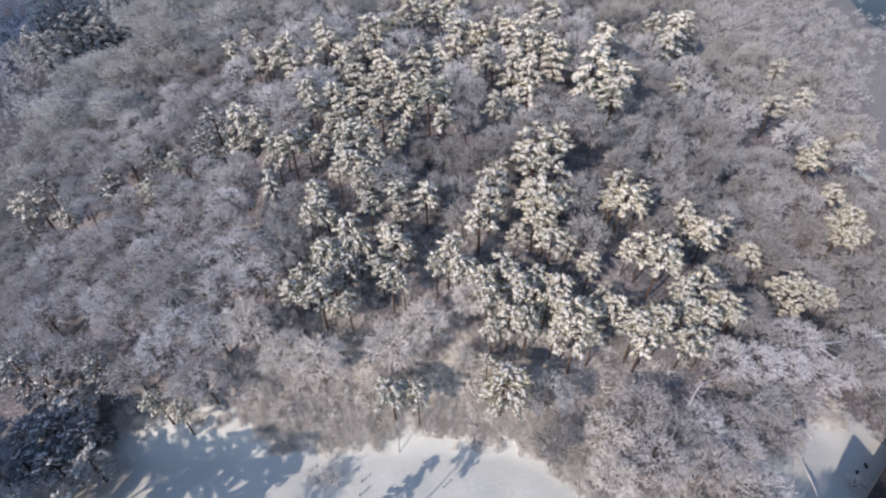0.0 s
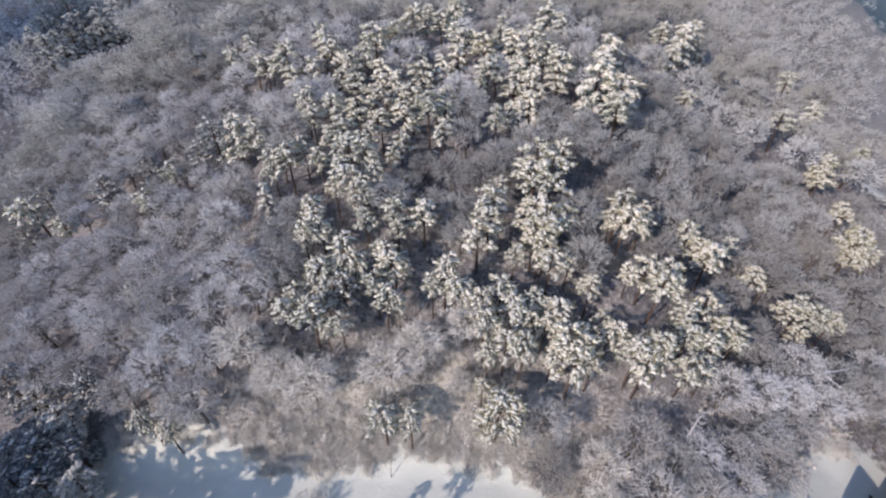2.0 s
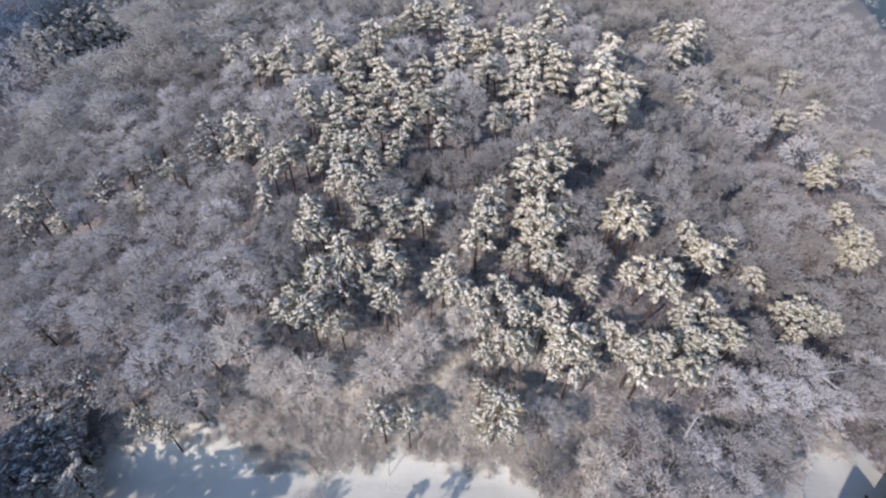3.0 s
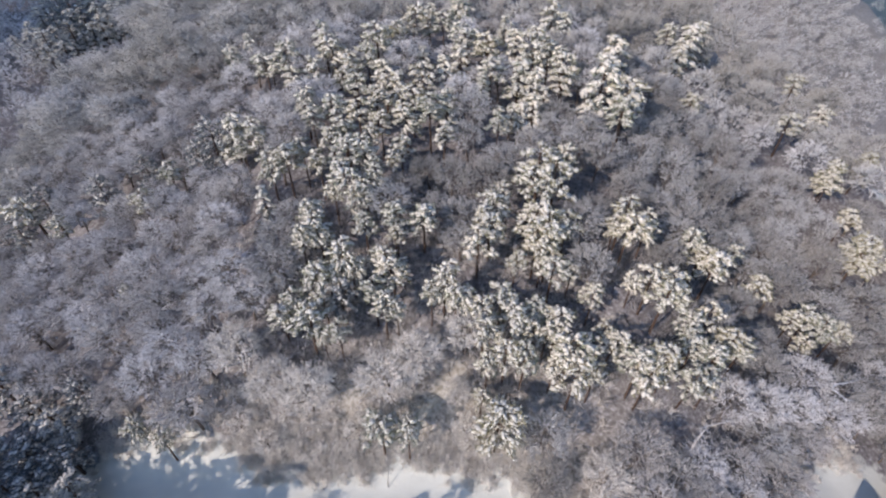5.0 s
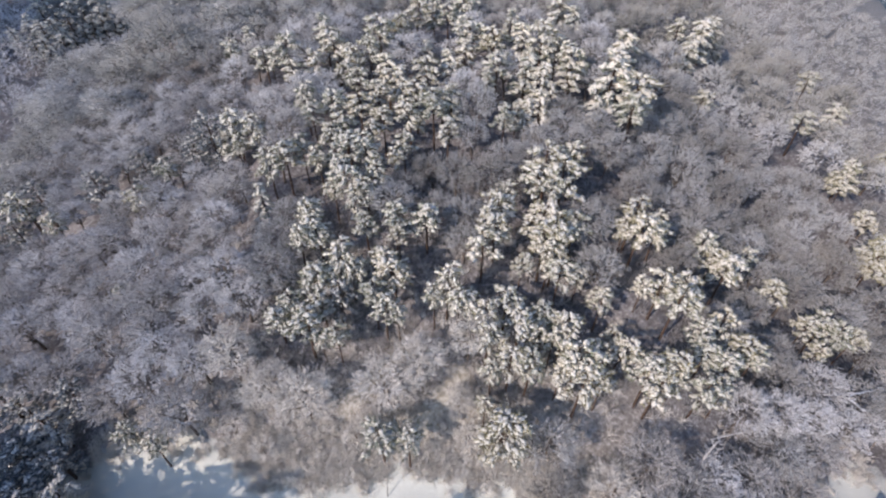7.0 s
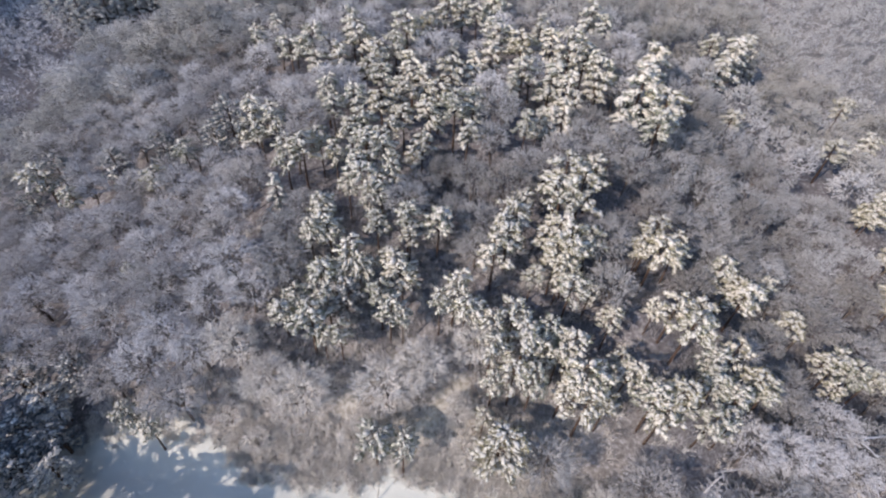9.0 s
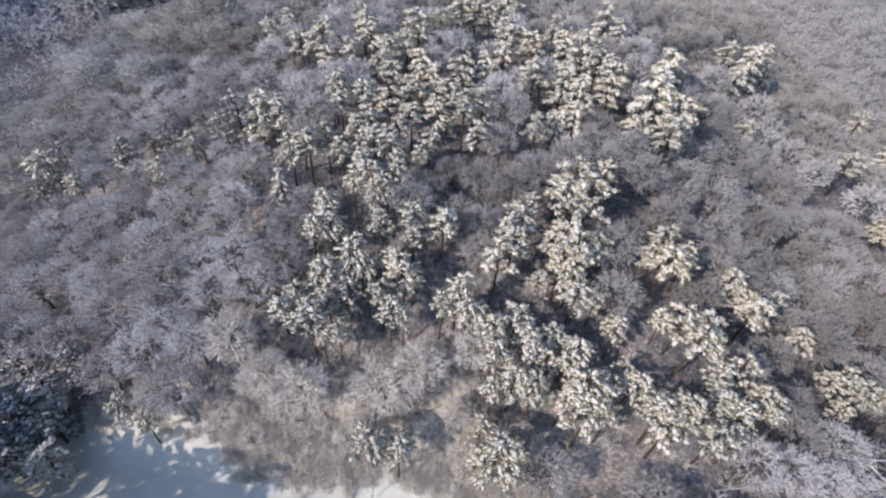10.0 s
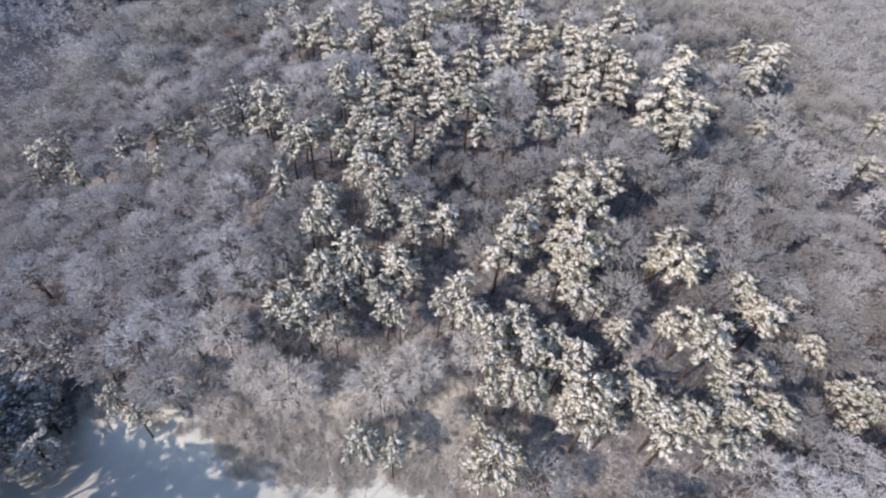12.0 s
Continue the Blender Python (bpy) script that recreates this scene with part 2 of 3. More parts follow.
UPPER_STAND_FLANK = (
    (-25.9, 80.2, 2.3), (-23.7, 76.4, 2.0), (-20.8, 78.4, 2.6), (-17.4, 72.7, 2.4), (-15.9, 78.7, 2.6), (-19.1, 70.7, 1.9), (-11.6, 76.3, 2.3), (-13.4, 83.5, 2.4),
    (-13.7, 73.3, 1.9),
)
EAST_CREST = (
    (13.9, 101.7, 3.3), (12.4, 111.6, 2.5), (16.9, 96.4, 3.8), (13.6, 91.0, 3.4), (16.3, 88.7, 2.8), (19.8, 95.5, 2.9), (22.7, 92.3, 3.1), (21.3, 88.8, 2.5),
    (23.0, 115.3, 3.7), (26.0, 112.3, 2.5), (13.0, 80.7, 1.9), (15.5, 81.1, 2.6), (18.1, 86.2, 2.0), (9.0, 76.5, 2.2), (11.5, 81.5, 1.9), (25.4, 81.2, 1.9),
    (34.4, 100.1, 4.7), (28.0, 85.0, 4.1), (32.8, 83.6, 3.8), (30.1, 77.7, 2.8), (57.8, 120.4, 4.3), (67.4, 135.0, 4.0), (55.4, 117.6, 3.1), (55.2, 126.4, 2.7),
    (69.7, 133.2, 2.6), (54.5, 102.2, 2.9), (78.9, 102.6, 3.2), (90.4, 122.0, 2.8), (91.7, 111.2, 2.5), (92.9, 110.6, 2.2),
)
MIDDLE_STAND = (
    (-15.3, 66.3, 2.6), (-12.7, 66.8, 2.3), (-7.6, 70.8, 2.0), (-8.4, 67.5, 1.7), (-10.6, 63.2, 1.9), (-14.7, 61.6, 2.7), (-17.0, 60.5, 1.8), (-12.0, 60.2, 1.9),
    (-20.3, 66.0, 2.0), (-23.8, 69.1, 2.0), (-13.7, 58.9, 1.7), (-19.7, 55.3, 2.1), (-17.7, 52.8, 2.1), (-20.0, 51.4, 2.0), (-11.5, 55.0, 1.9), (-7.2, 54.8, 2.0),
    (-6.6, 53.2, 1.5), (-2.9, 55.6, 2.4), (-13.9, 48.4, 2.5), (-15.9, 48.0, 1.5), (-6.8, 48.5, 2.5), (-9.1, 50.6, 1.5), (-9.0, 45.2, 1.9), (-7.5, 43.6, 2.0),
    (-5.8, 43.3, 1.4), (-21.3, 42.6, 1.9), (-17.2, 41.4, 2.7), (-19.8, 44.0, 1.7), (-15.6, 41.0, 1.4), (-13.2, 40.5, 1.5), (-36.1, 73.5, 1.6),
)
EAST_SLOPE = (
    (14.7, 64.5, 3.3), (16.6, 60.9, 3.2), (13.2, 61.3, 2.7), (14.8, 59.6, 2.4), (19.2, 66.6, 2.3), (6.9, 57.0, 2.6), (9.0, 61.0, 2.0), (6.8, 53.9, 2.3),
    (5.1, 51.3, 2.5), (12.7, 55.5, 2.6), (14.8, 52.7, 3.0), (13.2, 52.0, 2.3), (17.5, 54.1, 2.1), (14.9, 51.6, 1.8), (10.4, 50.4, 1.5), (0.4, 45.6, 2.2),
    (1.9, 44.0, 2.3), (-1.2, 44.6, 1.5),
)
EAST_SLOPE_HEART = (
    (5.6, 42.8, 2.3), (8.0, 44.3, 2.4), (9.7, 42.0, 2.7), (5.6, 40.2, 2.1), (11.7, 41.8, 1.9), (12.9, 43.5, 1.9), (15.4, 42.2, 2.3), (13.9, 41.1, 1.6),
    (8.5, 38.2, 2.1), (11.0, 38.1, 2.1), (6.3, 37.7, 1.5), (16.3, 37.8, 2.7), (17.0, 36.1, 2.4), (14.7, 37.7, 1.8), (18.7, 39.0, 1.9), (19.7, 36.8, 1.6),
    (15.4, 49.1, 2.3), (14.1, 50.9, 1.5), (18.1, 49.4, 1.4), (20.7, 46.0, 1.7),
)
EAST_SLOPE_FLANK = (
    (26.4, 57.3, 2.6), (26.3, 53.8, 2.7), (24.8, 55.1, 1.8), (29.4, 55.3, 1.9), (28.0, 46.9, 2.2), (29.2, 44.4, 2.4), (32.0, 48.0, 2.0), (26.2, 47.7, 1.4),
    (38.9, 55.1, 2.1), (40.7, 53.8, 2.7), (36.8, 56.2, 1.9), (45.5, 57.9, 1.6), (33.7, 43.1, 2.0), (36.7, 44.9, 1.9), (33.5, 40.9, 1.9), (35.8, 39.6, 2.1),
    (39.0, 42.5, 2.2), (40.8, 41.9, 1.7), (22.3, 40.3, 2.0), (21.7, 42.2, 1.4), (25.1, 37.4, 2.3), (27.3, 38.2, 2.3), (26.3, 36.5, 2.1), (29.0, 37.8, 1.8),
    (32.2, 36.8, 1.9), (35.2, 37.4, 1.6),
)
SOUTH_AND_FAR_EAST = (
    (7.4, 31.8, 3.3), (5.6, 34.8, 1.3), (-6.8, 31.1, 2.4), (-3.5, 30.7, 2.0), (83.3, 89.5, 3.1), (80.1, 85.3, 2.3), (95.0, 95.2, 2.9), (80.6, 77.6, 2.3),
    (76.3, 66.9, 3.4), (75.5, 67.0, 2.0), (83.6, 69.3, 1.8), (54.1, 50.6, 1.8), (57.6, 51.6, 2.1), (60.1, 50.6, 2.3), (63.5, 51.2, 1.7), (55.0, 47.4, 1.6),
    (49.5, 54.1, 2.2), (-47.5, 49.0, 1.7), (-52.2, 65.7, 2.2), (-50.5, 72.7, 2.1), (-38.7, 31.9, 1.8), (-35.1, 30.4, 1.6), (-69.4, 65.2, 1.9),
)
WEST_SHADED = (
    (-43.4, 77.3, 3.7), (-45.7, 75.0, 2.7), (-81.6, 72.1, 3.7), (-78.5, 73.0, 2.8), (-63.9, 71.5, 2.7), (-82.6, 69.0, 2.5), (-57.1, 75.6, 2.5), (-17.1, 46.1, 2.6),
    (-13.8, 45.2, 2.2), (-12.6, 48.4, 2.0), (-15.8, 44.3, 1.8), (-62.1, 37.3, 3.0), (-56.6, 35.8, 3.1), (-51.7, 33.5, 2.8), (-54.9, 30.8, 3.1), (-49.3, 29.8, 2.9),
    (-58.8, 31.1, 3.0), (-51.3, 25.8, 3.1), (-46.1, 25.6, 2.7), (-55.8, 26.1, 2.8), (-48.6, 36.0, 2.2),
)
DISTANT_PINES = (
    (-143.7, 170.5, 4.0), (-142.6, 176.2, 4.1), (-136.6, 174.0, 4.5), (-132.3, 176.7, 4.1), (-129.4, 179.5, 4.1), (-139.3, 162.4, 3.8), (-135.3, 162.7, 4.3), (-132.9, 166.4, 4.4),
    (-129.8, 168.8, 4.0), (-124.9, 171.5, 4.0), (-138.2, 154.1, 3.2), (-133.2, 152.5, 3.7), (-130.8, 155.1, 3.8), (-129.6, 160.6, 3.9), (-131.8, 145.2, 3.1), (-128.3, 145.7, 3.2),
    (-128.0, 151.9, 3.3), (-138.0, 147.0, 2.7), (-137.3, 180.8, 4.1), (-125.0, 178.4, 3.6),
)
GULLY_PINES = (
    (-119.6, 182.4, 4.2), (-119.0, 176.7, 4.1), (-118.6, 172.1, 3.8), (-121.2, 169.9, 3.5), (-123.2, 166.9, 3.5), (-125.4, 164.2, 3.2), (-126.9, 161.0, 2.9), (-127.8, 157.0, 2.6),
    (-122.8, 181.1, 3.9), (-122.6, 175.6, 3.6), (-124.6, 171.8, 3.3),
)


# ---- trees ----
ICO = bmesh.new()
bmesh.ops.create_icosphere(ICO, subdivisions=1, radius=1.0)
ICO_V = np.array([v.co for v in ICO.verts])
ICO_F = np.array([[v.index for v in f.verts] for f in ICO.faces])
ICO.free()
OCTA_V = np.array([(1, 0, 0), (-1, 0, 0), (0, 1, 0), (0, -1, 0), (0, 0, 1), (0, 0, -1)], float)
OCTA_F = np.array([(0, 2, 4), (2, 1, 4), (1, 3, 4), (3, 0, 4), (2, 0, 5), (1, 2, 5), (3, 1, 5), (0, 3, 5)])


def bare_tree(seed, clusters=56, subs=6, twigs=5, thick=1.0, inner=130):
    """Meshes of the trunk with its limbs and of the frosted domed crown of a broadleaf tree about 8 m high."""
    rng = np.random.default_rng(seed)
    wood, crown = Heap(), Heap()
    lean = rng.normal(0, 0.25, 2)
    top = np.array([lean[0], lean[1], 2.7])
    tube(wood, [(0, 0, -0.6), (lean[0] * 0.3, lean[1] * 0.3, 0.9), (lean[0] * 0.7, lean[1] * 0.7, 1.9), top], (0.17, 0.14, 0.12, 0.10))
    limbs = 6
    ends, start = [], rng.uniform(0, 6.28)
    for k in range(limbs):
        az = start + k * 6.283 / (limbs - 1) + rng.normal(0, 0.25)
        out = np.array([math.cos(az), math.sin(az), rng.uniform(0.9, 1.5)]) if k else np.array([0.1, 0.1, 2.0])
        out /= np.linalg.norm(out)
        low, size = top * rng.uniform(0.72, 1.0), rng.uniform(2.2, 3.1)
        bend = rng.normal(0, 0.22, 3)
        pts = np.array([low + out * size * f + bend * f * f + np.array([0, 0, 0.5]) * f * f for f in (0, 0.33, 0.66, 1.0)])
        tube(wood, pts, (0.085, 0.065, 0.042, 0.02), 5)
        ends.extend(pts[1:])
    ends = np.array(ends)
    # lobes give the dome its uneven outline
    lobe = rng.normal(0, 1, (5, 3))
    lobe = unit(lobe * np.array([1, 1, 0.7]) + np.array([0, 0, 0.4]))
    k = np.arange(clusters) + rng.uniform(0, 1, clusters)
    up = 1 - 1.35 * k / clusters
    az = k * 2.39996
    flat = np.sqrt(np.maximum(0, 1 - up * up))
    way = np.stack([flat * np.cos(az), flat * np.sin(az), up], 1)
    swell = 0.78 + 0.26 * np.max(way @ lobe.T, axis=1) ** 3 + rng.normal(0, 0.06, clusters)
    heart = np.array([lean[0], lean[1], 4.6])
    tips = heart + way * np.array([2.7, 2.7, 2.8]) * swell[:, None]
    seat = heart + (tips - heart) * 0.7
    near = np.argmin(np.linalg.norm(seat[:, None] - ends[None], axis=2) + 0.6 * np.maximum(0, ends[None, :, 2] - seat[:, None, 2]), axis=1)
    p1 = ends[near]
    d1, l1 = unit(tips - p1), np.linalg.norm(tips - p1, axis=1)
    spikes(crown, p1, d1, l1, 0.055 * thick)
    n2 = clusters * subs
    p2 = np.repeat(seat, subs, 0) + rng.normal(0, 0.26, (n2, 3))
    d2 = unit(np.repeat(unit(tips - seat), subs, 0) + rng.normal(0, 0.55, (n2, 3)))
    l2 = rng.uniform(0.5, 0.95, n2)
    spikes(crown, p2, d2, l2, 0.036 * thick)
    n3 = n2 * twigs
    p3 = np.repeat(p2, twigs, 0) + np.repeat(d2 * l2[:, None], twigs, 0) * rng.uniform(0.15, 1.0, (n3, 1))
    d3 = unit(np.repeat(d2, twigs, 0) * 0.8 + rng.normal(0, 0.65, (n3, 3)))
    spikes(crown, p3, d3, rng.uniform(0.2, 0.46, n3), 0.052 * thick, True)
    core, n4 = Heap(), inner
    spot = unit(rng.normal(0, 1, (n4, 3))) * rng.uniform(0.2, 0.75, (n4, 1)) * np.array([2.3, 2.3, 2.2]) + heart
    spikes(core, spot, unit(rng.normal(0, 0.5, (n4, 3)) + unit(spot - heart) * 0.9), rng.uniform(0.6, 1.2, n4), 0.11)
    return wood, crown, core


def puff(heap, rng, centre, along, size, small=False):
    """One rounded lump of snow lying on a spray of needles."""
    d = unit(np.asarray(along, float))[None]
    u, v = across(d)
    v = v if v[0, 2] > 0 else -v
    shape = OCTA_V if small else ICO_V
    shape = shape * rng.uniform(0.55, 1.4, (len(shape), 1))
    local = shape * np.array([size, size * rng.uniform(0.42, 0.75), size * rng.uniform(0.36, 0.6)])
    heap.add(centre + local[:, :1] * d + local[:, 1:2] * u + local[:, 2:] * v, OCTA_F if small else ICO_F)


def pine(seed, conical=0.0, laden=1.0, limbs=30, base=4.3, lump=1.0):
    """Meshes of trunk, needles and snow of a pine 10 m high with a crown radius of about 2.5 m."""
    rng = np.random.default_rng(seed)
    wood, needles, snow = Heap(), Heap(), Heap()
    sway = rng.normal(0, 0.3, 2)
    z = np.array([-0.6, 2.5, 5.5, 8.0, 9.7])
    axis = np.stack([sway[0] * (z / 10) ** 2, sway[1] * (z / 10) ** 2, z], 1)
    tube(wood, axis, (0.2, 0.165, 0.125, 0.075, 0.02), 7)
    # a few sides of the crown reach further out than others
    heavy = rng.uniform(0, 6.28, 3)
    for k in range(limbs):
        f = (k + rng.uniform(0, 1)) / limbs
        h = base + (9.6 - base) * f
        at = np.array([np.interp(h, z, axis[:, j]) for j in range(3)])
        az = k * 2.4 + rng.normal(0, 0.4)
        round_r = 2.5 * math.sqrt(max(0.05, 1 - (2 * f - 0.75) ** 2 / 1.7)) * rng.uniform(0.6, 1.1) * (0.84 + 0.3 * max(0.0, float(np.max(np.cos(az - heavy)))))
        cone_r = (2.7 - 2.2 * f) * rng.uniform(0.8, 1.1)
        reach = (1 - conical) * round_r + conical * cone_r
        rise = 0.35 * (1 - conical) * rng.uniform(0.2, 1.4) - 0.3 * conical
        d = unit(np.array([math.cos(az), math.sin(az), rise]))
        tip = at + d * reach
        mid = at + d * reach * 0.5 + np.array([0, 0, 0.12 * reach])
        tip[2] -= 0.16 * reach
        tube(wood, [at, mid, tip], (0.05, 0.035, 0.012), 4)
        clumps = 2 + int(reach * 1.6)
        for c in range(clumps):
            g = 0.36 + 0.66 * (c + rng.uniform(0.2, 0.8)) / clumps
            side = np.array([-d[1], d[0], 0]) * rng.normal(0, 0.24) * reach * (0.2 + 0.55 * g)
            spot = (mid + (tip - mid) * (2 * g - 1) if g > 0.5 else at + (mid - at) * 2 * g) + side
            n = 7
            tuft = unit(d * 0.7 + side * 0.5 + rng.normal(0, 0.6, (n, 3)))
            spikes(needles, spot + rng.normal(0, 0.12, (n, 3)), tuft, rng.uniform(0.35, 0.75, n), 0.17, True)
            droop = d + side * 0.6 + np.array([0, 0, -0.5]) + rng.normal(0, 0.25, 3)
            if rng.uniform() < laden:
                puff(snow, rng, spot + np.array([0, 0, 0.13]), droop, rng.uniform(0.26, 0.5) * lump)
            for _ in range(5):
                if rng.uniform() < laden * 0.78:
                    out = rng.normal(0, 0.24, 3) * np.array([1, 1, 0.6])
                    puff(snow, rng, spot + out + np.array([0, 0, 0.06]), droop + out, rng.uniform(0.12, 0.27) * lump, True)
    return wood, needles, snow


def stand(x, y, size, turn, sink=0.0):
    """The pose of a tree on the ground at (x, y)."""
    z = float(ground_z(x, y)) - sink
    s = size if isinstance(size, tuple) else (size, size, size)
    return pose(x, y, z, 0, 0, turn) @ Matrix.Diagonal((*s, 1))


place_rng = random.Random(7)
PINE_KINDS = []
for kind_seed, cone, load, limbs, base, lump in (
    (11, 0.0, 0.95, 19, 5.5, 1.0), (12, 0.1, 0.9, 18, 5.3, 1.05), (13, 0.3, 1.0, 19, 4.5, 1.1),
    (14, 0.75, 1.0, 22, 3.0, 1.1), (15, 0.1, 0.6, 22, 2.6, 0.8), (16, 0.15, 1.0, 17, 5.0, 1.1), (17, 0.1, 0.8, 14, 4.4, 1.15),
    (18, 0.45, 1.1, 22, 2.4, 1.3), (19, 0.3, 0.45, 26, 1.8, 0.7), (20, 0.05, 1.15, 32, 3.4, 0.95), (21, 0.2, 0.95, 22, 2.2, 0.8), (22, 0.0, 0.9, 13, 6.9, 0.95),
):
    meshes = pine(kind_seed, cone, load, limbs, base, lump)
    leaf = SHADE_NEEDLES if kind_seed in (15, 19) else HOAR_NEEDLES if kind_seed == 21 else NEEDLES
    PINE_KINDS.append((meshes[0].mesh("trunk", PINE_BARK, True), meshes[1].mesh("needles", leaf), meshes[2].mesh("snow", SNOW, True)))


def plant_pine(x, y, radius, which, label, group, tall=0.0):
    ob = new("pine_tree")
    trunk, needles, snow = PINE_KINDS[which]
    part("trunk", trunk, ob)
    tagged(part("crown", needles, ob, "dark green needle tufts"), kind="stuff")
    tagged(part("snow_load", snow, ob, "lumps of white snow"), kind="stuff")
    tall = tall or 0.5 + 0.2 * radius
    ob.matrix_basis = stand(x, y, (radius / 2.45, radius / 2.45, tall * place_rng.uniform(0.92, 1.08)), place_rng.uniform(0, 360))
    tagged(ob, label, "tree", group)


STANDS = (
    (UPPER_STAND, (2, 5, 7, 0), "snow-laden pine with drooping white branches on the hilltop", "pines on the hilltop"),
    (UPPER_STAND_HEART, (2, 5, 7, 0), "snow-laden pine with drooping white branches on the hilltop", "pines on the hilltop"),
    (UPPER_STAND_FLANK, (1, 5, 2, 0), "snow-laden pine on the flank of the hilltop", "pines on the hilltop"),
    (MIDDLE_STAND, (0, 1, 2, 0), "snow-laden pine with bare dark trunk on the slope", "pines on the middle slope"),
    (EAST_CREST, (7, 7, 2, 5), "broad pine thick with sunlit snow near the crest", "pines near the crest"),
    (EAST_SLOPE, (0, 1, 6, 2), "round-crowned pine with bright snow clumps", "pines on the lower slope"),
    (EAST_SLOPE_HEART, (0, 1, 6, 5), "round-crowned pine with bright snow clumps", "pines on the lower slope"),
    (EAST_SLOPE_FLANK, (0, 1, 6, 2), "round-crowned pine with bright snow clumps", "pines on the lower slope"),
    (SOUTH_AND_FAR_EAST, (0, 1, 0), "small snowy pine among bare trees", "scattered pines"),
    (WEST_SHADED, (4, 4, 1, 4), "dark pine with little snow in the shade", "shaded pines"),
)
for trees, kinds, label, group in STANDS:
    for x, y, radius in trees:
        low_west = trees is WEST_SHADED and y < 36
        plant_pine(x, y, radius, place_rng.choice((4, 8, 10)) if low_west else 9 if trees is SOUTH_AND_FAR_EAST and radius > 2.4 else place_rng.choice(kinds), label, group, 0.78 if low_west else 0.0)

ALL_PINES = np.array([t for s in STANDS for t in s[0]])

# bare trees: spots at least a crown apart, off the field, the glades and the pines
GLADES = [(0.0, 49.0, 5.2), (-2.5, 45.5, 4.6), (99.5, 90.5, 3.2), (105.0, 95.5, 4.2), (27.0, 45.0, 4.6), (33.2, 36.2, 3.2), (31.0, 34.0, 2.2), (36.2, 35.6, 2.4), (16.5, 47.5, 4.6), (23.0, 66.0, 4.5)]
# lanes along which the low sun reaches the ground
LANES = [(-6.5 - 1.6 * k, 40.5 - 1.5 * k, 2.7) for k in range(7)] + [(1.5 - 1.6 * k, 38.5 - 1.5 * k, 2.5) for k in range(7)]
# small gaps among the crowns
GAPS = [(46.8, 93.6, 4.4), (28.4, 75.9, 3.4), (89.0, 140.2, 4.4), (101.0, 113.4, 4.4), (31.6, 36.3, 3.6), (-59.5, 44.1, 3.4), (-36.1, 36.0, 3.2), (44.9, 55.2, 3.4), (66.3, 72.1, 4.4), (26.4, 44.9, 3.4), (-55.3, 43.1, 3.4), (53.2, 86.2, 4.4), (-27.7, 52.3, 3.4), (58.0, 56.6, 3.4)]
GLADES += LANES + GAPS + [(-4.6, 43.2, 2.8), (-7.0, 41.2, 3.3), (-9.6, 38.6, 3.3), (-11.8, 36.4, 3.0), (0.2, 37.0, 3.0), (2.2, 39.2, 2.8)]


def crest_reach(x, y):
    """How far from the middle of the field the wood reaches in the direction of (x, y)."""
    return float(np.interp(math.atan2(x, y), RIDGE_A, RIDGE_R)) + 1.0


def free_spots(rng, count, low_x, high_x, low_y, high_y, apart, margin, clear=2.1):
    spots, cells = [], {}
    for _ in range(count):
        x, y = rng.uniform(low_x, high_x), rng.uniform(low_y, high_y)
        if y < wood_edge(x) + margin + (5.0 if margin > 0 and -27 < x < 14 else 2.0 if margin > 0 and x > 46 else 0) or any(math.hypot(x - gx, y - gy) < gr for gx, gy, gr in GLADES):
            continue
        if math.hypot(x, y) > crest_reach(x, y):
            continue
        near = np.hypot(ALL_PINES[:, 0] - x, np.where(ALL_PINES[:, 1] > y, 0.62, 1.0) * (ALL_PINES[:, 1] - y)) - ALL_PINES[:, 2] * 0.6
        if near.min() < clear:
            continue
        cell = (int(x // apart), int(y // apart))
        if any(math.hypot(x - a, y - b) < apart for i in (-1, 0, 1) for j in (-1, 0, 1) for a, b in cells.get((cell[0] + i, cell[1] + j), ())):
            continue
        cells.setdefault(cell, []).append((x, y))
        if not (-22 < x < 32 and 42 < y < 66 and rng.uniform(0, 1) < 0.3):
            spots.append((x, y))
    return spots


BARE_KINDS = []
for kind_seed in range(21, 30):
    meshes = bare_tree(kind_seed)
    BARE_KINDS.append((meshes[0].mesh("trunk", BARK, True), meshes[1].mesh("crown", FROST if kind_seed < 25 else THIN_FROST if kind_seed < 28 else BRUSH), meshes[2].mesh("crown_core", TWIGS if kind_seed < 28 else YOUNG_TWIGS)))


def bare_kind(x, y=99.0):
    """Well frosted trees to the west and on the ridge, thinly frosted ones on the east flank."""
    if -30 < x < 8 and y < wood_edge(x) + 13:
        return BARE_KINDS[place_rng.randrange(7, 9)]
    if x >= 8 and y < wood_edge(x) + 16:
        return BARE_KINDS[place_rng.choice((5, 7, 8, 8) if x < 24 else (1, 3, 5, 6))]
    if -24 < x < 50 and 42 < y < 82:
        return BARE_KINDS[place_rng.randrange(4, 7)]
    return BARE_KINDS[place_rng.randrange(4) if place_rng.uniform(-12, 12) + x < 30 or y < place_rng.uniform(42, 54) else place_rng.randrange(4, 7)]


def in_view(x, y):
    """The wedge of wood that the walk overlooks."""
    return abs(x) < 24 + 1.12 * y


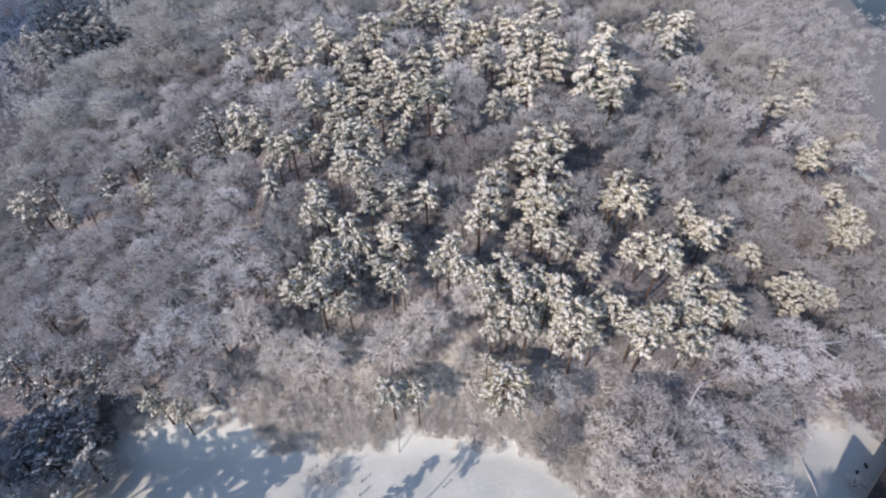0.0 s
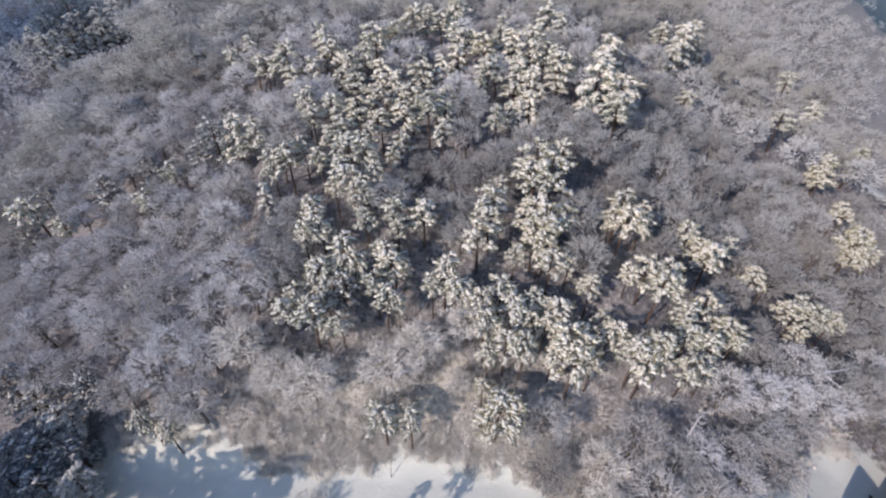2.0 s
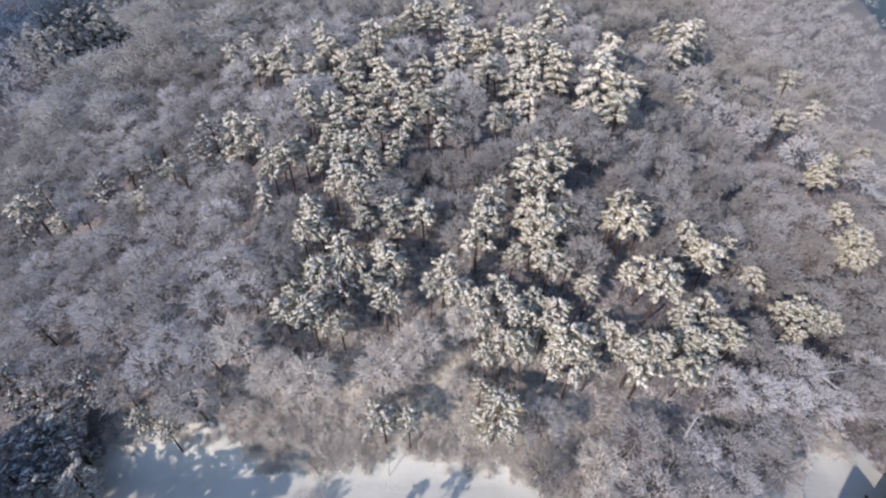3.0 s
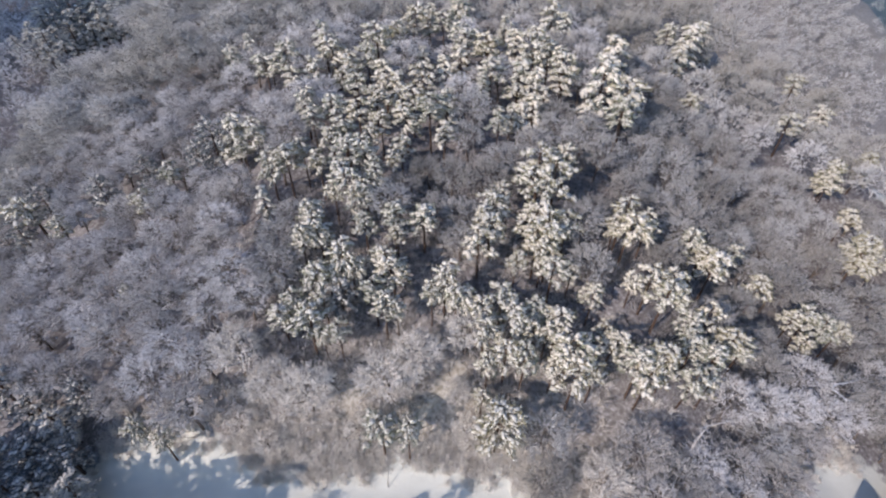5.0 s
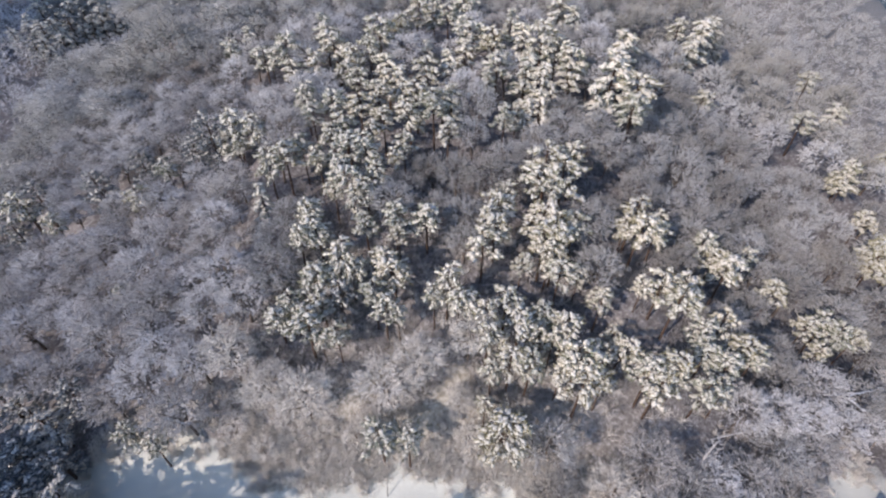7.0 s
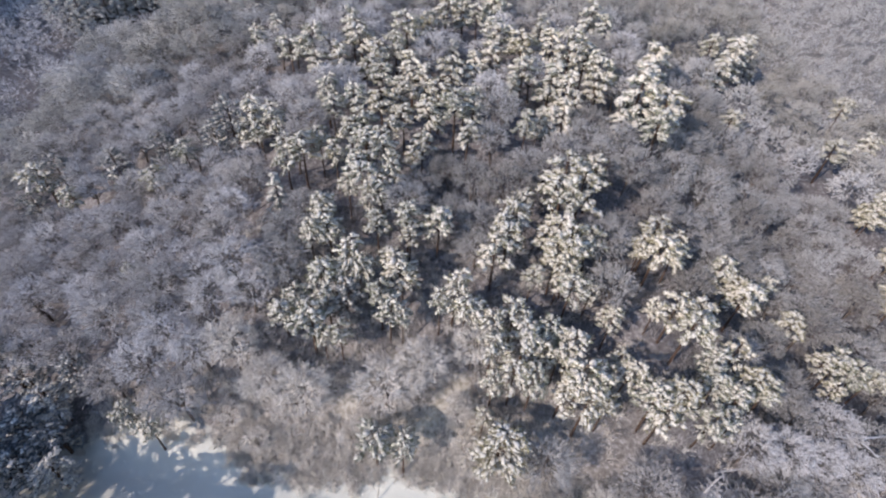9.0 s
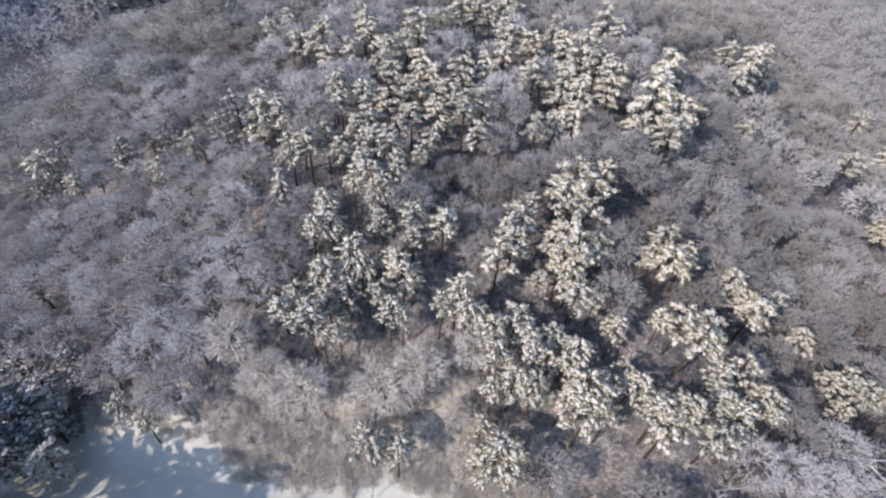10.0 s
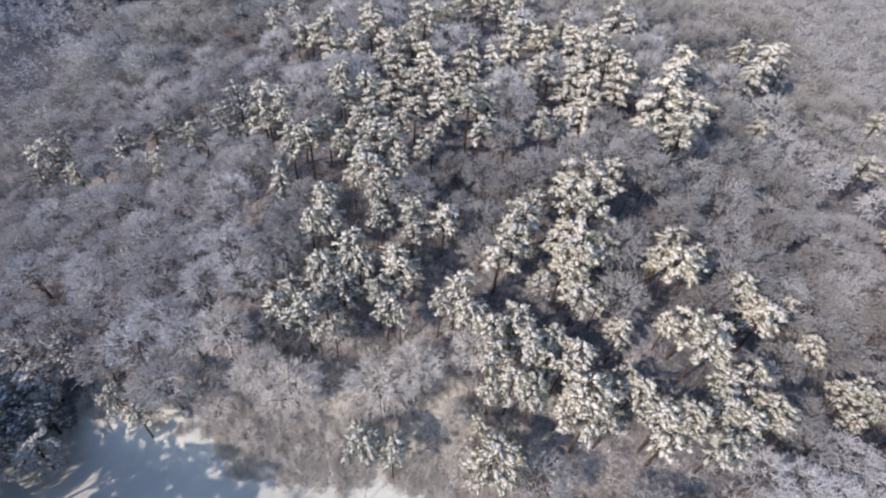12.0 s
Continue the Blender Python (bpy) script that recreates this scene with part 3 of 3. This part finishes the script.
spots = [s for s in free_spots(place_rng, 30000, -150, 150, 16, 200, 4.0, 0.3) if in_view(*s)]
spots.sort(key=lambda s: math.hypot(s[0], s[1]))
near_spots = spots[:300]
reach = math.hypot(*spots[299]) + 1
wide_spots = [s for s in free_spots(place_rng, 16000, -150, 150, 30, 190, 4.9, 0.4, 3.2) if in_view(*s) and reach < math.hypot(*s) < 190]
wide_spots.sort(key=lambda s: math.hypot(s[0], s[1]))
# broad old crowns on the ridge to the west
broad_spots = [s for s in free_spots(place_rng, 9000, -130, -30, 30, 175, 5.7, 0.4, 2.6) if in_view(*s) and max(reach, 84) < math.hypot(*s) and s[0] < -0.36 * s[1]]
wide_spots = [s for s in wide_spots if not (math.hypot(*s) > 84 and s[0] < -0.36 * s[1])]
middle_spots, crest_spots = wide_spots[:140], wide_spots[140:]
for x, y in near_spots:
    ob = new("bare_tree")
    trunk, crown, inner = bare_kind(x, y)
    part("trunk", trunk, ob)
    tagged(part("crown", crown, ob, "pale frosted twigs"), kind="stuff")
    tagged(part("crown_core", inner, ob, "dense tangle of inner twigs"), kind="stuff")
    s = place_rng.uniform(1.0, 1.4)
    ob.matrix_basis = stand(x, y, (s * 1.12, s * 1.12, s * place_rng.uniform(0.85, 1.05)), place_rng.uniform(0, 360))
    tagged(ob, "bare broadleaf tree with twigs white with hoar frost", "tree", "bare trees on the slope")


def far_wood(name, spots, label, clusters, subs, twigs, thick, size=1.0, wide=1.0, rng=place_rng):
    """Many distant trees as one mesh."""
    kinds = [bare_tree(40 + k, clusters, subs, twigs, thick, 70 if twigs > 1 else 12) for k in range(4)]
    kinds = [(np.concatenate(c.verts), np.array(c.faces), np.concatenate(i.verts), np.array(i.faces)) for _, c, i in kinds]
    heap, inner, tones, inner_tones = Heap(), Heap(), [], []
    for x, y in spots:
        k = kinds[rng.randrange(4)]
        s = size * rng.uniform(0.7, 1.15)
        m = np.array(stand(x, y, (s * wide, s * wide, s), rng.uniform(0, 360)))
        heap.add(k[0] @ m[:3, :3].T + m[:3, 3], k[1])
        inner.add(k[2] @ m[:3, :3].T + m[:3, 3], k[3])
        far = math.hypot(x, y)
        # tone by distance and bearing: past the ridges paler, haze put into the colour
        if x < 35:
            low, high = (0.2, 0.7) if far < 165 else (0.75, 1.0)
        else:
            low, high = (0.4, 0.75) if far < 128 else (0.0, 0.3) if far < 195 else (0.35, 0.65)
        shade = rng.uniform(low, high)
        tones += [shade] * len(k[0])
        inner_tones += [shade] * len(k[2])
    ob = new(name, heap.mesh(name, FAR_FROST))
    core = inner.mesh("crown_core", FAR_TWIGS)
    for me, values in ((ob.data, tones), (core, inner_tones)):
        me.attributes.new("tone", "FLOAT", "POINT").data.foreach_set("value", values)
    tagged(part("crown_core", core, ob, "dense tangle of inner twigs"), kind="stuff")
    tagged(ob, label, "woodland", kind="stuff")


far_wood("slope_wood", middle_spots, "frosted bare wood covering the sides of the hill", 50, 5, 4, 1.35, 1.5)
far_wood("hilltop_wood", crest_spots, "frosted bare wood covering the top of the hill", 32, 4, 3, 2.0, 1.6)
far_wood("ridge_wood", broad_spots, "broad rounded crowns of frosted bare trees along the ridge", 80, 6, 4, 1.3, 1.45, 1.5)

# the hills behind
for x, y, r in DISTANT_PINES:
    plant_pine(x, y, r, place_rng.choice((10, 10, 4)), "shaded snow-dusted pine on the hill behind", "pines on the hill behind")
# the dark kind nearest the ridge colours in the deep shade there
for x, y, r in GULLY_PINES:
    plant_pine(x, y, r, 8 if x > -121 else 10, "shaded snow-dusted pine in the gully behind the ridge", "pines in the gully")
behind = []
while len(behind) < 1600:
    a, r = place_rng.uniform(-0.98, 0.76), place_rng.uniform(142, 428)
    if -0.5 < a < 0.42 or (a < 0 and r > 300) or r < np.interp(a, RIDGE_A, RIDGE_R) + (34 if a > 0 else 9):
        continue
    x, y = r * math.sin(a), r * math.cos(a)
    if ground_z(x, y) > -38.6 and min(math.hypot(x - gx, y - gy) - gr for gx, gy, gr in GULLY_PINES) > 2.5:
        behind.append((x, y))
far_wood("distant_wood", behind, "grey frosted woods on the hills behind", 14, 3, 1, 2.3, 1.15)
far_rng = random.Random(77)
face = []
while len(face) < 1250:
    a, r = (far_rng.uniform(0.42, 0.78), far_rng.uniform(285, 385)) if len(face) < 850 else (far_rng.uniform(-0.95, -0.6), far_rng.uniform(190, 262))
    x, y = r * math.sin(a), r * math.cos(a)
    if r > np.interp(a, RIDGE_A, RIDGE_R) + (34 if a > 0 else 9) and r < 385 - 400 * max(0, a - 0.69) and ground_z(x, y) > -38.4 and min(math.hypot(x - gx, y - gy) - gr for gx, gy, gr in GULLY_PINES) > 2.5:
        face.append((x, y))
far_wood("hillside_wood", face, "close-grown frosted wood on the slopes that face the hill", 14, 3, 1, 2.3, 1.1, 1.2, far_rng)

# the wood beside the field, with unseen tall pines added to shade the snow
def plant_bare(x, y, size, label, group):
    ob = new("bare_tree")
    trunk, crown, inner = bare_kind(x, y)
    part("trunk", trunk, ob)
    tagged(part("crown", crown, ob, "pale frosted twigs"), kind="stuff")
    tagged(part("crown_core", inner, ob, "dense tangle of inner twigs"), kind="stuff")
    ob.matrix_basis = stand(x, y, size, place_rng.uniform(0, 360))
    tagged(ob, label, "tree", group)


for x, y in free_spots(place_rng, 2500, -95, -30, -14, 17, 6.0, -500):
    if -92 + 0.6 * y < x < y - 50.5 + math.sin(y):
        plant_pine(x, y, place_rng.uniform(2.4, 3.2), 6, "unseen tall pine added beside the field to shade the snow", "tall pines beside the field", place_rng.uniform(0.85, 1.05) * (1.5 if x < y - 65 else 1.4 if x < y - 58 else 1.0))
for x, y in ((-36.5, 12.5), (-33.5, 15.0), (-40.0, 10.5), (-42.0, 15.5), (-38.5, 15.8), (-46.0, 13.0), (-48.0, 16.5), (-50.5, 9.0)):
    plant_pine(x, y, 2.6, 6, "unseen tall pine added beside the field to shade the snow", "tall pines beside the field", 1.45)
for x, y in ((-66.0, 18.5), (-70.5, 22.0), (-62.5, 16.5), (-74.0, 17.5), (-69.0, 15.0), (-77.0, 24.0)):
    plant_pine(x, y, 4.2, 6, "unseen very tall pine added to shade the end of the field", "tall pines beside the field", 1.7)
for x, y in free_spots(place_rng, 2500, -78, -44, 17, 31, 3.1, -500):
    if y < wood_edge(x) + 0.3 and x < -45:
        plant_bare(x, y, place_rng.uniform(0.9, 1.25), "bare tree with frosted twigs in the shade beside the snowfield", "bare trees beside the field")

# young growth along the foot of the slope
YOUNG_KINDS = []
for kind_seed in (31, 32, 33):
    meshes = bare_tree(kind_seed, 30, 5, 5, 1.25, 50)
    YOUNG_KINDS.append((meshes[0].mesh("trunk", BARK, True), meshes[1].mesh("crown", BRUSH), meshes[2].mesh("crown_core", YOUNG_TWIGS)))
GLADES[:] = [(-12.4 + 1.3 * k, 36.0 + 1.15 * k, 1.5) for k in range(7)] + [(-3.2 + 1.1 * k, 33.8 + 1.08 * k, 1.4) for k in range(6)]
for x, y in free_spots(place_rng, 3000, -30, 16, 26, 44, 2.5, -500, 1.0):
    low = wood_edge(x) + 1.2
    if not low < y < low + 4.6 and not (low < y and any(math.hypot(x - gx, y - gy) < gr for gx, gy, gr in LANES)):
        continue
    ob = new("young_tree")
    trunk, crown, inner = YOUNG_KINDS[place_rng.randrange(3)]
    part("trunk", trunk, ob)
    tagged(part("crown", crown, ob, "fine pale twigs"), kind="stuff")
    tagged(part("crown_core", inner, ob, "dense tangle of inner twigs"), kind="stuff")
    in_lane = any(math.hypot(x - gx, y - gy) < gr for gx, gy, gr in LANES)
    size = place_rng.uniform(0.3, 0.42) if in_lane else place_rng.uniform(0.42, 0.78)
    ob.matrix_basis = stand(x, y, (size, size, size * 0.9), place_rng.uniform(0, 360), 0.5)
    tagged(ob, "low young tree with fine tan twigs dusted with frost", "tree", "young trees at the foot of the slope")

for x, y, s in ((-3.6, 38.9, 0.6), (-9.0, 33.8, 0.7), (2.6, 36.2, 0.8)):
    plant_bare(x, y, s, "bare tree with fine frosted twigs between the sunlit lanes", "bare trees on the slope")
plant_bare(3.4, 41.2, 1.2, "wide bare tree with curving white branches above the glade", "bare trees on the slope")

for x, y, s in ((62.5, 38.4, 1.0), (66.5, 36.4, 0.95), (70.0, 38.0, 1.1), (66.0, 40.8, 1.2), (58.6, 38.2, 1.0), (72.5, 35.4, 1.0)):
    plant_bare(x, y, s, "bare tree with frosted twigs at the edge of the clearing", "bare trees on the slope")

# trees on the near side of the field
plant_pine(-10.2, 14.8, 1.5, 11, "tall slender pine with a long bare trunk in the snowfield", "trees in the field", 1.35)
plant_pine(-11.0, 17.8, 1.6, 3, "small pointed conifer standing in the snowfield", "trees in the field", 0.8)
for x, y, s in ((-21.5, 17.7, 0.95), (36.0, 8.0, 1.3), (31.0, 12.0, 1.1)):
    plant_bare(x, y, s, "single bare tree standing in the open snowfield", "trees in the field")


# brush along the foot of the slope and thinly through the wood
def twig_clump(heap, rng, x, y, n, size, width):
    """A tuft of bare stems that spring from one foot."""
    foot = np.array([x, y, float(ground_z(x, y))]) + rng.normal(0, 0.22 * size, (n, 3)) * np.array([1, 1, 0.1])
    d = unit(rng.normal(0, 0.55, (n, 3)) + np.array([0, 0, 0.8]))
    spikes(heap, foot, d, rng.uniform(0.5, 1.3, n) * size, width, True)


def build_brush():
    heap, rng, count = Heap(), np.random.default_rng(5), 0
    while count < 2700:
        x = rng.uniform(-26, 19) if count % 2 else rng.uniform(-48, 62)
        y = float(wood_edge(x)) + (rng.exponential(4.0) if count % 3 else rng.uniform(0, 30)) - rng.uniform(0, 1.9) ** 2 * 0.5
        if any(math.hypot(x - gx, y - gy) < gr for gx, gy, gr in GLADES):
            continue
        count += 1
        twig_clump(heap, rng, x, y, 34, rng.uniform(0.6, 1.7), 0.065)
    tagged(new("brush", heap.mesh("brush", BRUSH)), "tangled dry brush dusted with frost", "undergrowth", kind="stuff")


def build_undergrowth():
    """Thin dull saplings on the floor of the pine wood."""
    heap, rng = Heap(), np.random.default_rng(6)
    for _ in range(2300):
        x, y = rng.uniform(-26, 58), rng.uniform(37, 78)
        if any(math.hypot(x - gx, y - gy) < gr * 0.8 for gx, gy, gr in GLADES):
            continue
        twig_clump(heap, rng, x, y, 26, rng.uniform(0.9, 2.3), 0.06)
    tagged(new("undergrowth", heap.mesh("undergrowth", UNDERGROWTH)), "dull grey saplings under the pines", "undergrowth", kind="stuff")


build_brush()
build_undergrowth()


# ---- house at the foot of the hill ----
def oriented(origin, across_dir, back_dir):
    return lambda a, b, z: Vector((origin[0] + across_dir[0] * a + back_dir[0] * b, origin[1] + across_dir[1] * a + back_dir[1] * b, z))


def slab(bm, corners, thick):
    """A plate between four corners, thickened downwards."""
    top = [bm.verts.new(c) for c in corners]
    low = [bm.verts.new(Vector(c) - Vector((0, 0, thick))) for c in corners]
    bm.faces.new(top)
    bm.faces.new(low[::-1])
    for i in range(4):
        bm.faces.new((top[i], low[i], low[(i + 1) % 4], top[(i + 1) % 4]))


def bm_part(name, bm, mat, parent, label=""):
    bmesh.ops.recalc_face_normals(bm, faces=bm.faces)
    me = bpy.data.meshes.new(name)
    bm.to_mesh(me)
    bm.free()
    me.materials.append(mat)
    return part(name, me, parent, label)


TIMBER = plain("dark_timber", 3.0, (0.035, 0.03, 0.028), (0.09, 0.075, 0.065))
PLASTER = plain("plaster", 2.0, (0.45, 0.42, 0.38), (0.58, 0.55, 0.5))
ROOF_SNOW = plain("roof_snow", 0.6, (0.74, 0.74, 0.75), (0.83, 0.83, 0.83), 0.8, 0.1)


def build_house():
    house = new("house")
    at = oriented((54.1, 22.8), (0.816, 0.579), (0.579, -0.816))
    base, eave, ridge, depth, length = -7.0, -1.2, 1.4, 10.0, 20.0
    profile = ((0.6, base), (depth - 0.6, base), (depth - 0.6, eave + 0.1), (depth / 2, ridge - 0.3), (0.6, eave + 0.1))
    bm = bmesh.new()
    ends = [[bm.verts.new(at(a, b, z)) for b, z in profile] for a in (0.5, length - 0.5)]
    bm.faces.new(ends[0])
    bm.faces.new(ends[1][::-1])
    for i in range(5):
        bm.faces.new((ends[0][i], ends[1][i], ends[1][(i + 1) % 5], ends[0][(i + 1) % 5]))
    bm_part("wall", bm, PLASTER, house, "pale plastered wall")
    for low, inset in ((0.0, 1.3), (depth, depth - 0.5)):
        bm = bmesh.new()
        slab(bm, [at(0, depth / 2, ridge), at(length, depth / 2, ridge), at(length, low, eave), at(0, low, eave)], 0.22)
        roof = bm_part("roof", bm, TIMBER, house, "dark roof boards")
        z = ridge + 0.26 - (ridge - eave) * abs(inset - depth / 2) / (depth / 2)
        bm = bmesh.new()
        slab(bm, [at(0.6, depth / 2, ridge + 0.26), at(length - 0.4, depth / 2, ridge + 0.26), at(length - 0.4, inset, z), at(0.6, inset, z)], 0.22)
        bmesh.ops.bevel(bm, geom=bm.edges[:], offset=0.07, segments=2, affect="EDGES")
        bm_part("roof_snow", bm, ROOF_SNOW, roof, "smooth slab of snow")
    tagged(house, "low gabled house with dark eaves under snow", "house")


build_house()


def build_tall_house():
    """An unseen tall narrow house, its one-sided roof shaped to shade the snow."""
    house = new("house")
    at = oriented((46.0, 18.0), (-0.748, -0.663), (0.663, -0.748))
    base, ridge, drop, depth, length = -6.0, 9.0, 2.55, 4.5, 10.0
    profile = ((-0.12, base), (depth - 0.4, base), (depth - 0.4, ridge - drop), (0.0, ridge - 0.3), (-0.12, ridge - 0.45))
    bm = bmesh.new()
    ends = [[bm.verts.new(at(a, b, z)) for b, z in profile] for a in (0.4, length - 0.4)]
    bm.faces.new(ends[0])
    bm.faces.new(ends[1][::-1])
    for i in range(5):
        bm.faces.new((ends[0][i], ends[1][i], ends[1][(i + 1) % 5], ends[0][(i + 1) % 5]))
    bm_part("wall", bm, PLASTER, house, "pale plastered wall")
    for back, low in ((depth, drop), (-0.22, 0.2)):
        bm = bmesh.new()
        slab(bm, [at(0, 0, ridge), at(length, 0, ridge), at(length, back, ridge - low), at(0, back, ridge - low)], 0.2)
        bm_part("roof", bm, TIMBER, house, "dark roof boards")
    tagged(house, "unseen tall narrow house with a one-sided roof shaped for its shade", "house")


build_tall_house()

# ---- single trees and fallen stems ----
def build_birch(x, y, height):
    rng = np.random.default_rng(3)
    wood, twigs_heap = Heap(), Heap()
    tube(wood, [(0, 0, -0.5), (0.05, 0, height * 0.4), (0, 0.08, height * 0.75), (0.06, 0.05, height)], (0.12, 0.1, 0.07, 0.02), 7)
    n = 26
    h = np.linspace(height * 0.35, height * 0.97, n)
    az = np.arange(n) * 2.4
    d = unit(np.stack([np.cos(az), np.sin(az), np.full(n, 0.45)], 1))
    size = 1.9 * (1.25 - h / height)
    p = np.stack([0 * h, 0 * h, h], 1)
    spikes(wood, p, d, size, 0.07)
    k = 9
    p2 = np.repeat(p, k, 0) + np.repeat(d * size[:, None], k, 0) * rng.uniform(0.2, 1, (n * k, 1))
    spikes(twigs_heap, p2, unit(np.repeat(d, k, 0) * 0.7 + rng.normal(0, 0.5, (n * k, 3))), rng.uniform(0.25, 0.6, n * k), 0.05)
    ob = new("birch_tree")
    part("trunk", wood.mesh("trunk", FROST, True), ob, "white frosted stem")
    tagged(part("crown", twigs_heap.mesh("crown", FROST), ob), kind="stuff")
    ob.matrix_basis = stand(x, y, 1.0, 20)
    tagged(ob, "slender white birch with short frosted side branches", "tree")


build_birch(32.3, 31.6, 9.5)


def build_fallen_stem(start, end, lift, radius, seed):
    rng = np.random.default_rng(seed)
    a = np.array([*start, float(ground_z(*start)) + lift[0]])
    b = np.array([*end, float(ground_z(*end)) + lift[1]])
    wood = Heap()
    f = np.linspace(0, 1, 7)[:, None]
    pts = a + (b - a) * f + rng.normal(0, 0.08, (7, 3))
    tube(wood, pts, np.linspace(radius, radius * 0.3, 7), 7)
    n = 16
    p = a + (b - a) * rng.uniform(0.3, 1, (n, 1))
    spikes(wood, p, unit((b - a) / np.linalg.norm(b - a) + rng.normal(0, 0.6, (n, 3))), rng.uniform(0.5, 1.4, n), 0.06)
    tagged(new("fallen_tree", wood.mesh("fallen_tree", FROST, True)), "frost-white dead tree leaning over among the crowns", "dead tree", "leaning dead trees")


build_fallen_stem((32.8, 32.8), (43.6, 35.6), (6.2, 7.6), 0.09, 1)
build_fallen_stem((54.9, 40.4), (62.5, 43.3), (7.2, 7.4), 0.12, 2)
build_fallen_stem((54.9, 40.2), (57.2, 39.2), (7.0, 6.6), 0.1, 5)
build_fallen_stem((24.0, 33.0), (28.0, 30.5), (0.2, 4.5), 0.12, 4)
build_fallen_stem((50.1, 24.3), (50.9, 30.6), (0.12, 0.16), 0.15, 6)


def build_log_stack(x, y, turn, seed):
    """A few dark logs lying in the snow."""
    rng = np.random.default_rng(seed)
    stack = new("log_stack")
    for k, (side, high) in enumerate(((-0.34, 0.16), (0.0, 0.16), (0.34, 0.16), (-0.17, 0.45), (0.17, 0.45))):
        wood = Heap()
        reach = rng.uniform(0.8, 1.05)
        tube(wood, [(-reach, side, high), (0, side + 0.02, high), (reach, side, high)], (0.16, 0.165, 0.15), 8)
        wood.add([(-reach, side, high), (reach, side, high)] + [(e * reach, side + 0.15 * math.sin(6.2832 * i / 8), high + 0.15 * math.cos(6.2832 * i / 8)) for e in (-1, 1) for i in range(8)],
                 [(0, 2 + (i + 1) % 8, 2 + i) for i in range(8)] + [(1, 10 + i, 10 + (i + 1) % 8) for i in range(8)])
        part("log", wood.mesh("log", TIMBER), stack)
    stack.matrix_basis = stand(x, y, 0.42, turn)
    tagged(stack, "short stack of dark logs lying in the snow", "logs", "log stacks beside the house")


build_log_stack(60.1, 28.9, 30, 1)
build_log_stack(62.3, 29.9, 70, 2)


# ---- small things in the snow ----
def build_shrub(x, y, size, turn):
    ob = new("shrub")
    trunk, crown, inner = YOUNG_KINDS[1]
    part("trunk", trunk, ob)
    tagged(part("crown", crown, ob, "fine pale twigs"), kind="stuff")
    ob.matrix_basis = stand(x, y, (size * 1.1, size * 1.1, size * 0.8), turn, 0.7)
    tagged(ob, "low bare shrub dusted with frost in the snow", "shrub", "shrubs in the field")


build_shrub(-16.2, 24.0, 0.62, 40)
build_shrub(-14.4, 24.4, 0.55, 160)
build_shrub(57.5, 26.6, 0.5, 70)
build_shrub(59.3, 26.9, 0.42, 200)


def build_sapling(x, y, height):
    """A bare stem with a few thin side shoots."""
    rng, wood = np.random.default_rng(8), Heap()
    tube(wood, [(0, 0, -0.3), (0.1, 0.05, height * 0.4), (0.35, 0.1, height * 0.75), (0.7, 0.2, height)], (0.06, 0.05, 0.035, 0.012), 6)
    h = rng.uniform(0.35, 0.95, 9)
    foot = np.stack([0.7 * h ** 2, 0.2 * h, height * h], 1)
    spikes(wood, foot, unit(rng.normal(0, 0.6, (9, 3)) + np.array([0, 0, 0.5])), rng.uniform(0.4, 0.9, 9), 0.035)
    ob = new("sapling", wood.mesh("sapling", BARK, True))
    ob.matrix_basis = stand(x, y, 1.0, 60)
    tagged(ob, "thin dark bare sapling at the edge of the snow", "tree")


build_sapling(-6.2, 28.0, 3.2)


def build_post(x, y, height):
    """A short wooden post with a cap of snow."""
    post = new("wooden_post")
    wood, cap = Heap(), Heap()
    tube(wood, [(0, 0, -0.3), (0.01, 0, height * 0.5), (0, 0.01, height)], (0.07, 0.068, 0.065), 8)
    part("stake", wood.mesh("stake", BARK, True), post, "weathered brown stake")
    cap.add(ICO_V * np.array([0.14, 0.14, 0.09]) + np.array([0, 0, height + 0.05]), ICO_F)
    part("snow_cap", cap.mesh("snow_cap", SNOW, True), post, "rounded cap of white snow")
    post.matrix_basis = stand(x, y, 1.0, 10 * x)
    tagged(post, "short wooden post capped with snow in the field", "post", "posts in the field")


for x, y, height in ((-10.8, 24.3, 0.7), (-10.8, 22.7, 0.8), (-0.2, 23.7, 0.7)):
    build_post(x, y, height)
